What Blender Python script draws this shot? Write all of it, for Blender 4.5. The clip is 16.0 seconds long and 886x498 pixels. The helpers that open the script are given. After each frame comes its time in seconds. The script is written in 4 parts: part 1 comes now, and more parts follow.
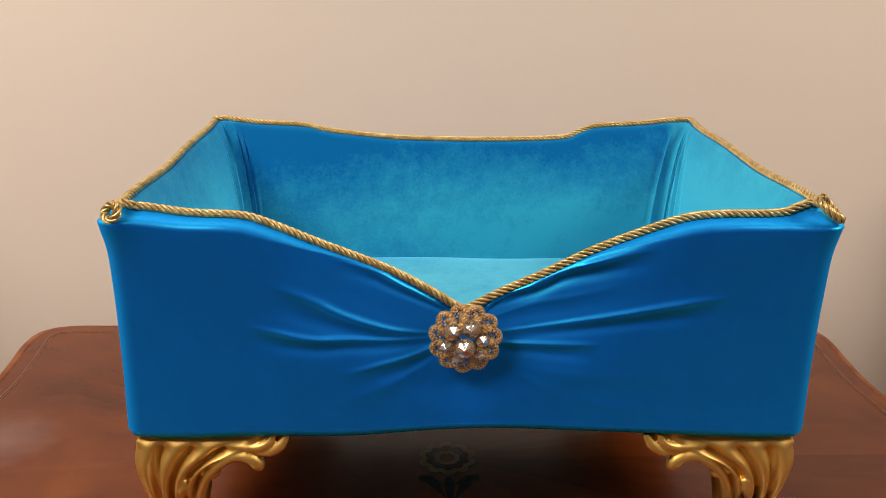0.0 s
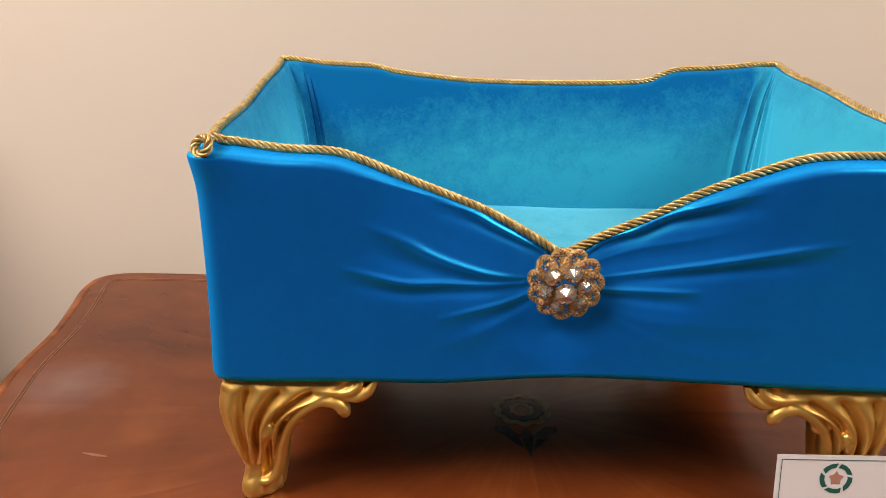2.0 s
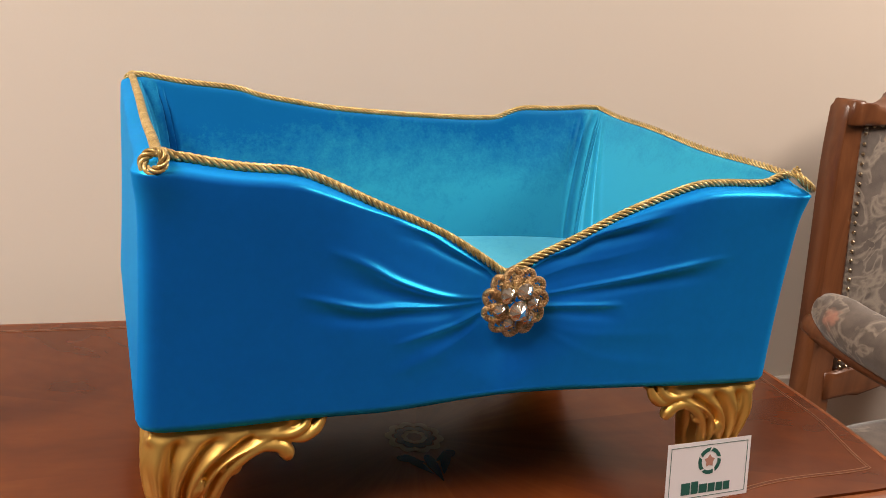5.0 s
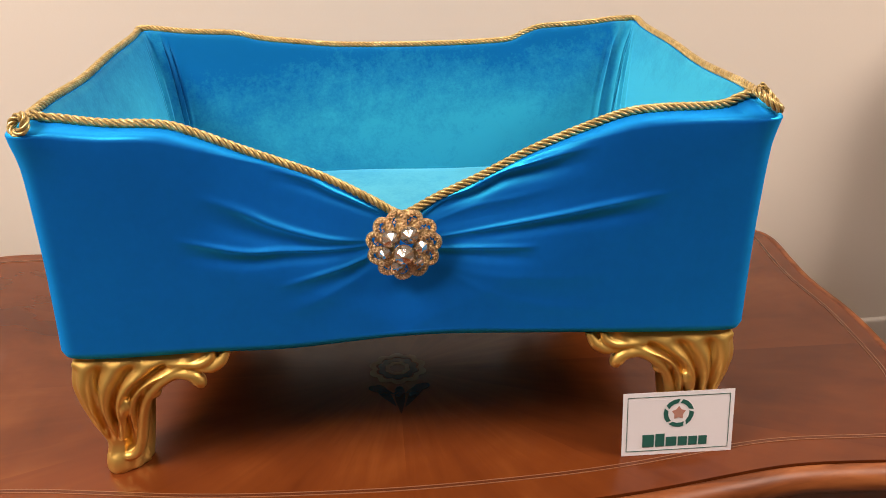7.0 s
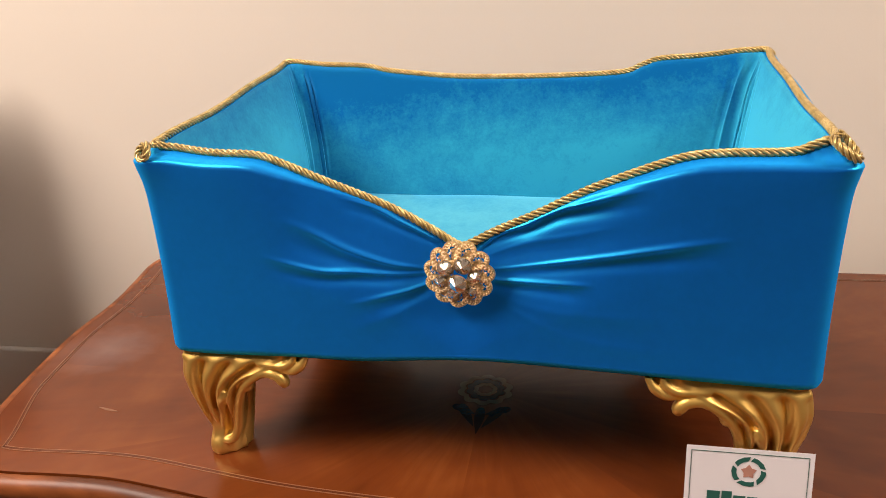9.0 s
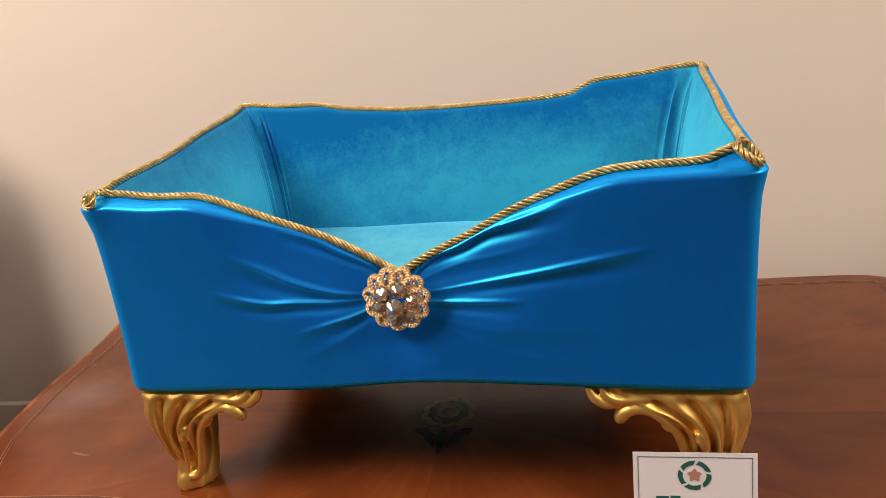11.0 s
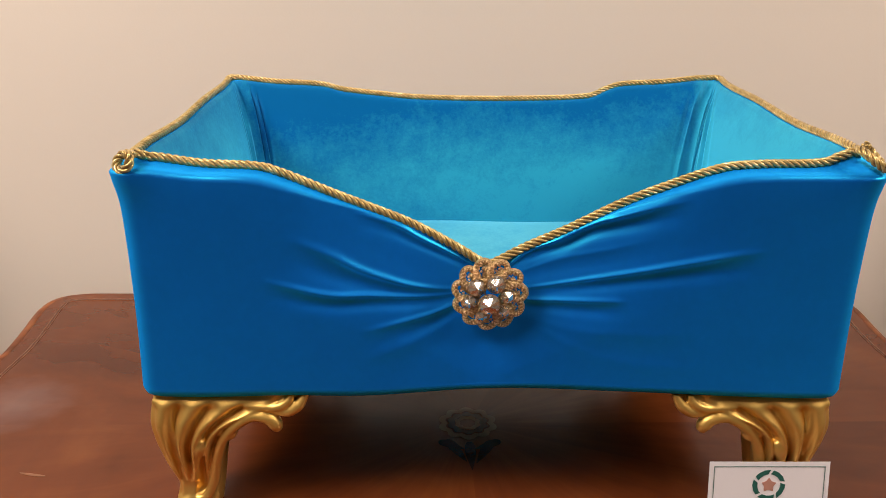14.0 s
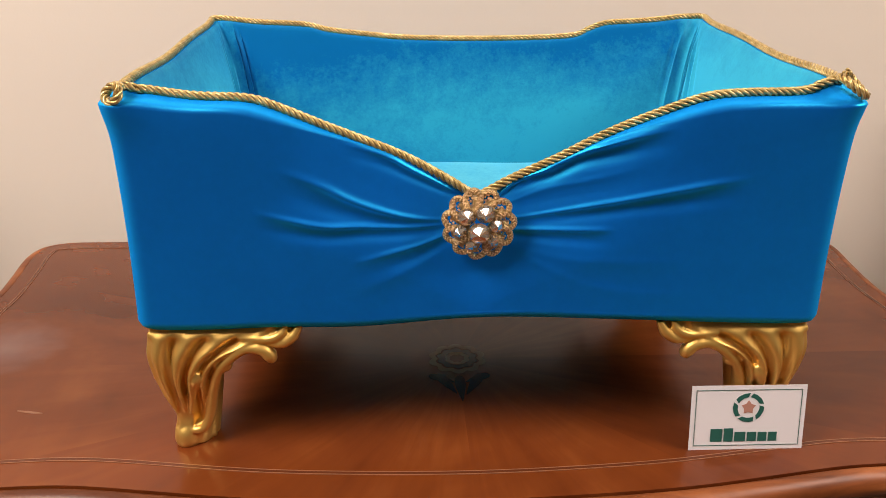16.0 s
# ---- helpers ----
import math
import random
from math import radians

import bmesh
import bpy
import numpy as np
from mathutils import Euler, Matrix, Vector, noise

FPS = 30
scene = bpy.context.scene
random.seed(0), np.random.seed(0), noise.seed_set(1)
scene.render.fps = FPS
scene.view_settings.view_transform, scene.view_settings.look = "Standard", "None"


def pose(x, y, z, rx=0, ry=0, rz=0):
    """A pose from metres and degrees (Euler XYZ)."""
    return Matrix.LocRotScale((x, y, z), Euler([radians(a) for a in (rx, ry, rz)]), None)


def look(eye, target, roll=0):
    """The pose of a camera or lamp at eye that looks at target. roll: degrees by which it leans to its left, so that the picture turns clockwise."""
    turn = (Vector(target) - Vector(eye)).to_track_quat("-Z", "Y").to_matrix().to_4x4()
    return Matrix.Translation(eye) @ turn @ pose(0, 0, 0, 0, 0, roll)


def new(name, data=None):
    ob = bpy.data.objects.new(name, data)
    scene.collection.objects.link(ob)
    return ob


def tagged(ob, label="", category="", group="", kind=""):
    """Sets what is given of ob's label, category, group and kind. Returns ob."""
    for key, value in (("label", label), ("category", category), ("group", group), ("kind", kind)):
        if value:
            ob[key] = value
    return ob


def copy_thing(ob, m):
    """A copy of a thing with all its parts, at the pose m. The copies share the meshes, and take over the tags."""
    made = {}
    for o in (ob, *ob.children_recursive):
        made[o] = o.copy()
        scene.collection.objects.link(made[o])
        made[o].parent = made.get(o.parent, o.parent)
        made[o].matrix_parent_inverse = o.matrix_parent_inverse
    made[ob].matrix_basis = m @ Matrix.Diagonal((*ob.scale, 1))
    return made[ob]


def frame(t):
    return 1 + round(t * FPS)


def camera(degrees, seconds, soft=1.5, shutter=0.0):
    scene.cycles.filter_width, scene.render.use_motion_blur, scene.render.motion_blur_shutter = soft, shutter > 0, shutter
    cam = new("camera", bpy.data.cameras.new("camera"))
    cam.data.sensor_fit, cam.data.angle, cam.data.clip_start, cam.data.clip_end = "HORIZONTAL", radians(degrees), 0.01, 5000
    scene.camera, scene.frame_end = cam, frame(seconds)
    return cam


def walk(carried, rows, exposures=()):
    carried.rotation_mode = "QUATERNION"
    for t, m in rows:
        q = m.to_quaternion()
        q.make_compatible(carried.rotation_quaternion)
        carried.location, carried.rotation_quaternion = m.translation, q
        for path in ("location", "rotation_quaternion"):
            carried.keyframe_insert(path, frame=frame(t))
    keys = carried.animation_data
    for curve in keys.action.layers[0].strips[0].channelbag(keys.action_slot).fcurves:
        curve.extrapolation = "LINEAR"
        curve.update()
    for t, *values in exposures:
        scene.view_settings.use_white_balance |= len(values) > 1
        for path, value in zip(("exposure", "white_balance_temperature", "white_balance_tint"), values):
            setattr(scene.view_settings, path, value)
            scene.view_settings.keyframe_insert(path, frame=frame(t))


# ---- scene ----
cam = camera(61.1, 16.0, soft=0.8)
PATH = [
    (0, (0.185, 0.139, 1.147), (0.319, 2.046, 0.561), 1.0),
    (0.5, (0.177, 0.142, 1.138), (0.313, 2.042, 0.53), 1.3),
    (1, (0.166, 0.151, 1.131), (0.296, 2.039, 0.484), 1.5),
    (1.5, (0.156, 0.16, 1.125), (0.268, 2.037, 0.445), 1.6),
    (2, (0.133, 0.16, 1.126), (0.217, 2.037, 0.441), 1.3),
    (2.5, (0.096, 0.165, 1.126), (0.225, 2.05, 0.47), 2.4),
    (3, (0.038, 0.197, 1.118), (0.322, 2.079, 0.506), 4.4),
    (3.5, (-0.008, 0.227, 1.117), (0.614, 2.062, 0.619), 5.4),
    (4, (-0.027, 0.233, 1.127), (0.9, 1.962, 0.736), 5.0),
    (4.5, (-0.031, 0.219, 1.116), (0.959, 1.908, 0.705), 5.9),
    (5, (-0.024, 0.194, 1.103), (0.802, 1.936, 0.572), 6.5),
    (5.2, (-0.013, 0.186, 1.105), (0.713, 1.951, 0.51), 5.7),
    (7.3, (0.231, 0.144, 1.132), (0.349, 1.983, 0.352), -0.5),
    (7.5, (0.244, 0.143, 1.13), (0.273, 1.986, 0.354), -0.7),
    (8, (0.267, 0.139, 1.137), (0.141, 1.976, 0.357), -0.6),
    (8.5, (0.297, 0.132, 1.146), (0.088, 1.967, 0.376), -0.8),
    (8.7, (0.3, 0.131, 1.151), (0.045, 1.964, 0.392), -1.3),
    (10.8, (0.367, 0.107, 1.152), (-0.104, 1.944, 0.515), -6.4),
    (11, (0.362, 0.117, 1.149), (0.032, 1.977, 0.492), -6.3),
    (11.5, (0.321, 0.131, 1.142), (0.285, 2.007, 0.45), -4.7),
    (12, (0.269, 0.143, 1.134), (0.378, 2.016, 0.442), -2.3),
    (12.5, (0.228, 0.156, 1.127), (0.36, 2.03, 0.442), -1.1),
    (13, (0.202, 0.16, 1.127), (0.326, 2.044, 0.467), -0.2),
    (13.5, (0.186, 0.158, 1.13), (0.307, 2.056, 0.508), 0.3),
    (14, (0.178, 0.152, 1.123), (0.282, 2.046, 0.489), 0.7),
    (14.5, (0.17, 0.148, 1.121), (0.267, 2.035, 0.466), 0.7),
    (15, (0.17, 0.14, 1.114), (0.278, 2.016, 0.429), 0.3),
    (15.5, (0.172, 0.137, 1.11), (0.305, 1.999, 0.392), -0.0),
    (16, (0.173, 0.138, 1.107), (0.319, 1.993, 0.373), 0.5),
]
EXPOSURES = [(0, -0.2, 6680, 13), (1, -0.12, 6680, 13), (2, -0.04, 6680, 13), (3, -0.14, 6730, 13), (4, -0.34, 6780, 14), (5, -0.14, 6780, 14), (7.5, 0.1, 6730, 14), (8.7, 0.1, 6730, 14), (11, -0.10, 6730, 14), (12.5, 0.0, 6680, 13), (13.5, -0.12, 6630, 13), (16, 0.08, 6580, 13)]
walk(cam, [(t, look(eye, target, roll)) for t, eye, target, roll in PATH], EXPOSURES)

# ---- light ----
world = bpy.data.worlds.new("world")
scene.world = world
world.use_nodes = True
world.node_tree.nodes["Background"].inputs[0].default_value = (0.9, 0.85, 0.8, 1)
world.node_tree.nodes["Background"].inputs[1].default_value = 0.05


def area(name, eye, target, sx, sy, watts, colour):
    data = bpy.data.lights.new(name, "AREA")
    data.shape, data.size, data.size_y, data.energy, data.color = "RECTANGLE", sx, sy, watts, colour
    ob = new(name, data)
    ob.matrix_world = look(eye, target)
    return ob


area("ceiling_light", (-1.05, 0.12, 2.62), (-0.2, 0.7, 0.8), 1.1, 1.1, 111, (1.0, 0.91, 0.81))
area("ceiling_light", (1.90, 0.12, 2.62), (0.8, 0.7, 0.8), 1.1, 1.1, 83, (1.0, 0.91, 0.81))


# ---- materials ----
class Nodes:
    """A new material, with short ways to add and join its nodes."""

    def __init__(self, name):
        self.mat = bpy.data.materials.new(name)
        self.mat.use_nodes = True
        self.tree = self.mat.node_tree
        self.bsdf = self.tree.nodes["Principled BSDF"]
        self.out = self.tree.nodes["Material Output"]
        self.co = self.tree.nodes.new("ShaderNodeTexCoord")

    def add(self, kind, **values):
        n = self.tree.nodes.new(kind)
        for k, v in values.items():
            n.inputs[k.replace("_", " ")].default_value = v
        return n

    def join(self, a, b):
        self.tree.links.new(a, b)

    def noise(self, scale, detail=4, rough=0.5, stretch=None, distortion=0.0):
        n = self.add("ShaderNodeTexNoise", Scale=scale, Detail=detail, Roughness=rough, Distortion=distortion)
        src = self.co.outputs["Object"]
        if stretch:
            m = self.add("ShaderNodeMapping", Scale=stretch)
            self.join(src, m.inputs[0])
            src = m.outputs[0]
        self.join(src, n.inputs["Vector"])
        return n.outputs["Fac"]

    def ramp(self, fac, stops):
        r = self.tree.nodes.new("ShaderNodeValToRGB")
        e = r.color_ramp.elements
        while len(e) < len(stops):
            e.new(0.5)
        for el, (p, c) in zip(e, stops):
            el.position, el.color = p, (*c, 1) if len(c) == 3 else c
        self.join(fac, r.inputs[0])
        return r.outputs[0]

    def math(self, op, a, b=0.0):
        n = self.tree.nodes.new("ShaderNodeMath")
        n.operation = op
        for i, v in enumerate((a, b)):
            if isinstance(v, (int, float)):
                n.inputs[i].default_value = v
            else:
                self.join(v, n.inputs[i])
        return n.outputs[0]

    def mix(self, fac, a, b, mode="MIX"):
        n = self.tree.nodes.new("ShaderNodeMix")
        n.data_type, n.blend_type = "RGBA", mode
        for i, v in ((0, fac), (6, a), (7, b)):
            if isinstance(v, (int, float)):
                n.inputs[i].default_value = v
            elif isinstance(v, tuple):
                n.inputs[i].default_value = (*v, 1)
            else:
                self.join(v, n.inputs[i])
        return n.outputs[2]

    def bump(self, height, strength=0.3, distance=0.001):
        n = self.add("ShaderNodeBump", Strength=strength, Distance=distance)
        self.join(height, n.inputs["Height"])
        self.join(n.outputs[0], self.bsdf.inputs["Normal"])
        return n.outputs[0]

    def set(self, **values):
        for k, v in values.items():
            k = k.replace("_", " ")
            if isinstance(v, (int, float)):
                self.bsdf.inputs[k].default_value = v
            elif isinstance(v, tuple):
                self.bsdf.inputs[k].default_value = (*v, 1)
            else:
                self.join(v, self.bsdf.inputs[k])
        return self.mat


def plain(name, colour, roughness, metallic=0.0, grain=200.0, vary=0.12, relief=0.15, distance=0.0005, **more):
    m = Nodes(name)
    n = m.noise(grain, 3)
    big = m.noise(grain / 14, 3)
    lo = tuple(c * (1 - vary) for c in colour)
    hi = tuple(min(1, c * (1 + vary)) for c in colour)
    col = m.mix(m.math("MULTIPLY", m.math("ADD", n, big), 0.5), lo, hi)
    m.bump(n, relief, distance)
    m.set(Base_Color=col, Roughness=roughness, Metallic=metallic, **more)
    return m.mat


def velvet_material(name, deep, pale, sheen_deep, sheen_pale, scale, sheen_rough, lo, hi, gloss, rim_gloss, painted_sheen=0.0, satin_rough=0.38):
    """Silk velvet: deep, with a paler nap; can also have a pale sheen painted in towards seat and sides."""
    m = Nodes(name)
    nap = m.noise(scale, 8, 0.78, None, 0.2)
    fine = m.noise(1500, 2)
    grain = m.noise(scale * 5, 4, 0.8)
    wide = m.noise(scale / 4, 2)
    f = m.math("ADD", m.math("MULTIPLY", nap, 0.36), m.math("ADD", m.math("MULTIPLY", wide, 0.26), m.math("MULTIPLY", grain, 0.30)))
    if painted_sheen:
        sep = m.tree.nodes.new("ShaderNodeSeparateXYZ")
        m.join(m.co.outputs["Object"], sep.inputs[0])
        # sheen painted into the colour: paler low down, to the right, on side walls
        f = m.math("ADD", f, m.math("MINIMUM", m.math("MULTIPLY", m.math("SUBTRACT", 0.247, sep.outputs[2]), painted_sheen), 0.20))
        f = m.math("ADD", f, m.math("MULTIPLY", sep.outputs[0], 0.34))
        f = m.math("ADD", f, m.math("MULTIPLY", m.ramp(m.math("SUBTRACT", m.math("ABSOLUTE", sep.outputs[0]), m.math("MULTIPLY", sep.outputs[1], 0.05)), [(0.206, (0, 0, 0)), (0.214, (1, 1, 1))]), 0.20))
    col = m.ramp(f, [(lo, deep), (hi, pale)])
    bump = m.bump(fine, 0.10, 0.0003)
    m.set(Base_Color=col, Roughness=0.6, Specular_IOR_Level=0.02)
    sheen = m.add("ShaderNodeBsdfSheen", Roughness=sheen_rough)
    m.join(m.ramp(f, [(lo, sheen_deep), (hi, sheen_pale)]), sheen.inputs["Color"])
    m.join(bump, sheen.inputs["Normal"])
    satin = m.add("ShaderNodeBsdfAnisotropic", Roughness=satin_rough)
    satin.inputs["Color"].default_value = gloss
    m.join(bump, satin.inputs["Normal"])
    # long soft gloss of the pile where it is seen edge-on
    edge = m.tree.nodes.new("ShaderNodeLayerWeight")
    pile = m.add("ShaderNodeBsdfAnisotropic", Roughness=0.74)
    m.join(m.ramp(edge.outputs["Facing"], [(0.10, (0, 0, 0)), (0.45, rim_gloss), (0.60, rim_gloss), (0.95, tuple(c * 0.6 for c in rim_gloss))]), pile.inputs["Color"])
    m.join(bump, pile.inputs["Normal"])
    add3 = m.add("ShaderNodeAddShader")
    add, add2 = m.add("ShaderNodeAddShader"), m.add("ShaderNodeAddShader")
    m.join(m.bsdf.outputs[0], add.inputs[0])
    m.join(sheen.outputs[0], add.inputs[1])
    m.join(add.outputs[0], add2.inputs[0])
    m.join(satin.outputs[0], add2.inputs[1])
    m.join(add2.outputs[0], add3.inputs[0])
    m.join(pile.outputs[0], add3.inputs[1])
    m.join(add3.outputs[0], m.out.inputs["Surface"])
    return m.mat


def table_material():
    """Polished mahogany veneer laid in a sunburst round the inlaid medallion."""
    m = Nodes("sunburst_veneer")
    sep = m.tree.nodes.new("ShaderNodeSeparateXYZ")
    m.join(m.co.outputs["Object"], sep.inputs[0])
    ang = m.math("ARCTAN2", sep.outputs[0], sep.outputs[1])
    rad = m.math("SQRT", m.math("ADD", m.math("MULTIPLY", sep.outputs[0], sep.outputs[0]), m.math("MULTIPLY", sep.outputs[1], sep.outputs[1])))
    sector = m.math("FLOOR", m.math("MULTIPLY", ang, 16 / math.tau))
    w = m.tree.nodes.new("ShaderNodeTexWhiteNoise")
    w.noise_dimensions = "1D"
    m.join(sector, w.inputs["W"])
    comb = m.tree.nodes.new("ShaderNodeCombineXYZ")
    m.join(m.math("MULTIPLY", ang, 9.0), comb.inputs[0])
    m.join(m.math("MULTIPLY", rad, 7.0), comb.inputs[1])
    m.join(m.math("MULTIPLY", sector, 3.7), comb.inputs[2])
    g = m.add("ShaderNodeTexNoise", Scale=1.6, Detail=5, Roughness=0.5, Distortion=0.5)
    m.join(comb.outputs[0], g.inputs["Vector"])
    blotch = m.noise(5, 4, 0.6, None, 0.5)
    f = m.math("ADD", m.math("MULTIPLY", g.outputs["Fac"], 0.22), m.math("ADD", m.math("MULTIPLY", blotch, 0.58), m.math("MULTIPLY", w.outputs["Value"], 0.11)))
    col = m.ramp(f, [(0.3, (0.078, 0.0150, 0.0035)), (0.5, (0.142, 0.0322, 0.0070)), (0.72, (0.236, 0.068, 0.0160))])
    dust = m.noise(60, 5, 0.7)
    m.bump(m.noise(14, 2), 0.08, 0.002)
    rough = m.math("ADD", 0.16, m.math("MULTIPLY", dust, 0.12))
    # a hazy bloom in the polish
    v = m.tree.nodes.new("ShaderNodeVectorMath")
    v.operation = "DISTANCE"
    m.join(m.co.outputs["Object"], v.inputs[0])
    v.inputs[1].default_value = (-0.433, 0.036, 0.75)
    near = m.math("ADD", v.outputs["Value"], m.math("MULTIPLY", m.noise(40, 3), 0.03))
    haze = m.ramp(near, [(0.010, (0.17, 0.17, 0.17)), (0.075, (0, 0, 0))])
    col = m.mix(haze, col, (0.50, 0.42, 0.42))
    m.set(Base_Color=col, Roughness=rough, Specular_IOR_Level=0.30, Coat_Weight=0.06, Coat_Roughness=0.14)
    return m.mat


def wood_material(name, dark, mid, light, stretch, roughness=0.32, gloss=0.5, coat=0.08):
    m = Nodes(name)
    g = m.noise(30, 7, 0.6, stretch, 0.8)
    col = m.ramp(g, [(0.32, dark), (0.52, mid), (0.7, light)])
    m.bump(g, 0.15, 0.0008)
    m.set(Base_Color=col, Roughness=roughness, Specular_IOR_Level=gloss, Coat_Weight=coat, Coat_Roughness=0.2)
    return m.mat


def wall_material():
    m = Nodes("cream_wall_paint")
    n = m.noise(320, 3)
    big = m.noise(2.2, 4)
    col = m.mix(big, (0.68, 0.595, 0.515), (0.72, 0.635, 0.55))
    m.bump(n, 0.12, 0.0008)
    m.set(Base_Color=col, Roughness=0.75, Specular_IOR_Level=0.25)
    return m.mat


def tapestry_material():
    """Grey-brown plush with pale woven scrolls and small rose blooms."""
    m = Nodes("floral_tapestry")
    ground = m.ramp(m.noise(40, 5), [(0.3, (0.105, 0.083, 0.070)), (0.7, (0.170, 0.136, 0.115))])
    warp = m.noise(9, 2, 0.5)
    scroll = m.noise(11, 2, 0.5, None, 2.4)
    lace = m.noise(55, 3, 0.6, None, 1.5)
    line = m.math("SUBTRACT", 1.0, m.math("MULTIPLY", m.math("ABSOLUTE", m.math("SUBTRACT", scroll, 0.5)), 13.0))
    line = m.math("ADD", line, m.math("MULTIPLY", m.math("SUBTRACT", lace, 0.5), 1.6))
    patch = m.ramp(m.math("MULTIPLY", line, m.math("GREATER_THAN", warp, 0.44)), [(0.0, (0, 0, 0)), (1.0, (0.66, 0.66, 0.66))])
    col = m.mix(patch, ground, (0.36, 0.30, 0.24))
    v = m.add("ShaderNodeTexVoronoi", Scale=11.0)
    m.join(m.co.outputs["Object"], v.inputs["Vector"])
    bloom = m.ramp(m.math("ADD", v.outputs["Distance"], m.math("MULTIPLY", m.noise(60, 2), 0.22)), [(0.27, (1, 1, 1)), (0.36, (0, 0, 0))])
    sepc = m.tree.nodes.new("ShaderNodeSeparateColor")
    m.join(v.outputs["Color"], sepc.inputs[0])
    pink = m.mix(sepc.outputs[1], (0.52, 0.24, 0.17), (0.52, 0.42, 0.25))
    bloom = m.math("MULTIPLY", bloom, m.math("GREATER_THAN", sepc.outputs[0], 0.55))
    col = m.mix(m.math("MULTIPLY", bloom, 0.75), col, pink)
    m.bump(m.noise(700, 2), 0.3, 0.0008)
    m.set(Base_Color=col, Roughness=0.85, Sheen_Weight=0.4, Sheen_Roughness=0.4)
    return m.mat


def rope_material():
    m = Nodes("gold_twisted_cord")
    n = m.noise(1400, 2, 0.5)
    big = m.noise(120, 2)
    col = m.ramp(m.math("ADD", m.math("MULTIPLY", n, 0.5), m.math("MULTIPLY", big, 0.5)),
                 [(0.3, (0.24, 0.14, 0.03)), (0.55, (0.60, 0.42, 0.15)), (0.72, (0.92, 0.78, 0.44))])
    m.bump(n, 0.3, 0.0003)
    m.set(Base_Color=col, Roughness=0.30, Metallic=0.5, Sheen_Weight=0.2)
    return m.mat


def gold_material():
    m = Nodes("gold_leaf_paint")
    n = m.noise(180, 4)
    big = m.noise(18, 3)
    col = m.mix(big, (0.72, 0.43, 0.105), (0.84, 0.54, 0.16))
    m.bump(n, 0.10, 0.0006)
    m.set(Base_Color=col, Metallic=0.78, Roughness=m.math("ADD", 0.35, m.math("MULTIPLY", n, 0.14)))
    return m.mat


VELVET = velvet_material("blue_velvet", (0.0, 0.057, 0.310), (0.0, 0.072, 0.375), (0.0, 0.145, 0.370), (0.0, 0.195, 0.465), 30, 0.42, 0.36, 0.56, (0.006, 0.192, 0.272, 1), (0.0, 0.172, 0.315))
# The outer velvet again, with its bright inside sheen put into the colour.
LINING = velvet_material("lining_velvet_sheen_painted", (0.0, 0.108, 0.320), (0.018, 0.318, 0.485), (0.0, 0.42, 0.58), (0.12, 0.73, 0.92), 60, 0.45, 0.37, 0.71, (0.0, 0.010, 0.016, 1), (0.03, 0.10, 0.12), 4.2)
# The lining's cloth once more, painted dimmer because the pad faces up.
SEAT_PAD = velvet_material("seat_velvet_sheen_painted", (0.0, 0.105, 0.290), (0.040, 0.250, 0.350), (0.0, 0.40, 0.50), (0.20, 0.62, 0.72), 60, 0.45, 0.37, 0.71, (0.0, 0.010, 0.016, 1), (0.03, 0.10, 0.12), 4.2)
TABLE, WALL, TAPESTRY = table_material(), wall_material(), tapestry_material()
ROPE, GOLD = rope_material(), gold_material()
BROOCH_GOLD = plain("brooch_gold", (0.50, 0.335, 0.165), 0.38, 1.0, 1100, 0.45, 1.0, 0.0012)
CRYSTAL = plain("clear_rhinestone", (0.80, 0.72, 0.62), 0.10, 0.86, 300, 0.05, 0.0)
PAVE = plain("small_rhinestone", (0.70, 0.48, 0.27), 0.30, 0.9, 900, 0.25, 0.1)
WOOD = wood_material("walnut_frame", (0.115, 0.036, 0.013), (0.170, 0.058, 0.021), (0.225, 0.082, 0.031), (1, 1, 0.2))
EDGE = wood_material("mahogany_edge", (0.08, 0.019, 0.005), (0.21, 0.058, 0.016), (0.34, 0.11, 0.034), (0.2, 1, 1), 0.42, 0.28, 0.02)
STRING = plain("pale_inlay_string", (0.23, 0.090, 0.040), 0.35)
INLAY_RED = plain("red_inlay", (0.10, 0.026, 0.010), 0.2, Specular_IOR_Level=0.28)
INLAY_DARK = plain("dark_inlay", (0.035, 0.012, 0.006), 0.2, Specular_IOR_Level=0.28)
INLAY_PALE = plain("cream_inlay", (0.24, 0.14, 0.065), 0.2, Specular_IOR_Level=0.28)
CARD = plain("white_card", (0.72, 0.67, 0.69), 0.6, 0, 500, 0.02, 0.05)
GREEN = plain("green_print", (0.015, 0.095, 0.075), 0.5)
BROWN = plain("brown_print", (0.42, 0.20, 0.15), 0.5)
UNDER = plain("black_bounce_stopper", (0.012, 0.010, 0.010), 0.9)
NAIL = plain("brass_nail", (0.42, 0.33, 0.22), 0.38, 1.0)
SKIRT = plain("white_panel_paint", (0.70, 0.64, 0.58), 0.5, 0, 120, 0.05)
# Tone of the unseen walls, set dark to weaken bounced light.
FAR_WALL = plain("unseen_wall_low_bounce", (0.17, 0.14, 0.11), 0.8, 0, 90, 0.05)
# Ceiling out of view, greyed so that less light comes back down.
CEILING = plain("unseen_ceiling_low_bounce", (0.45, 0.42, 0.39), 0.8, 0, 90, 0.03)
FLOOR = wood_material("brown_parquet", (0.11, 0.05, 0.022), (0.20, 0.10, 0.045), (0.28, 0.15, 0.07), (0.15, 1, 1), 0.4)


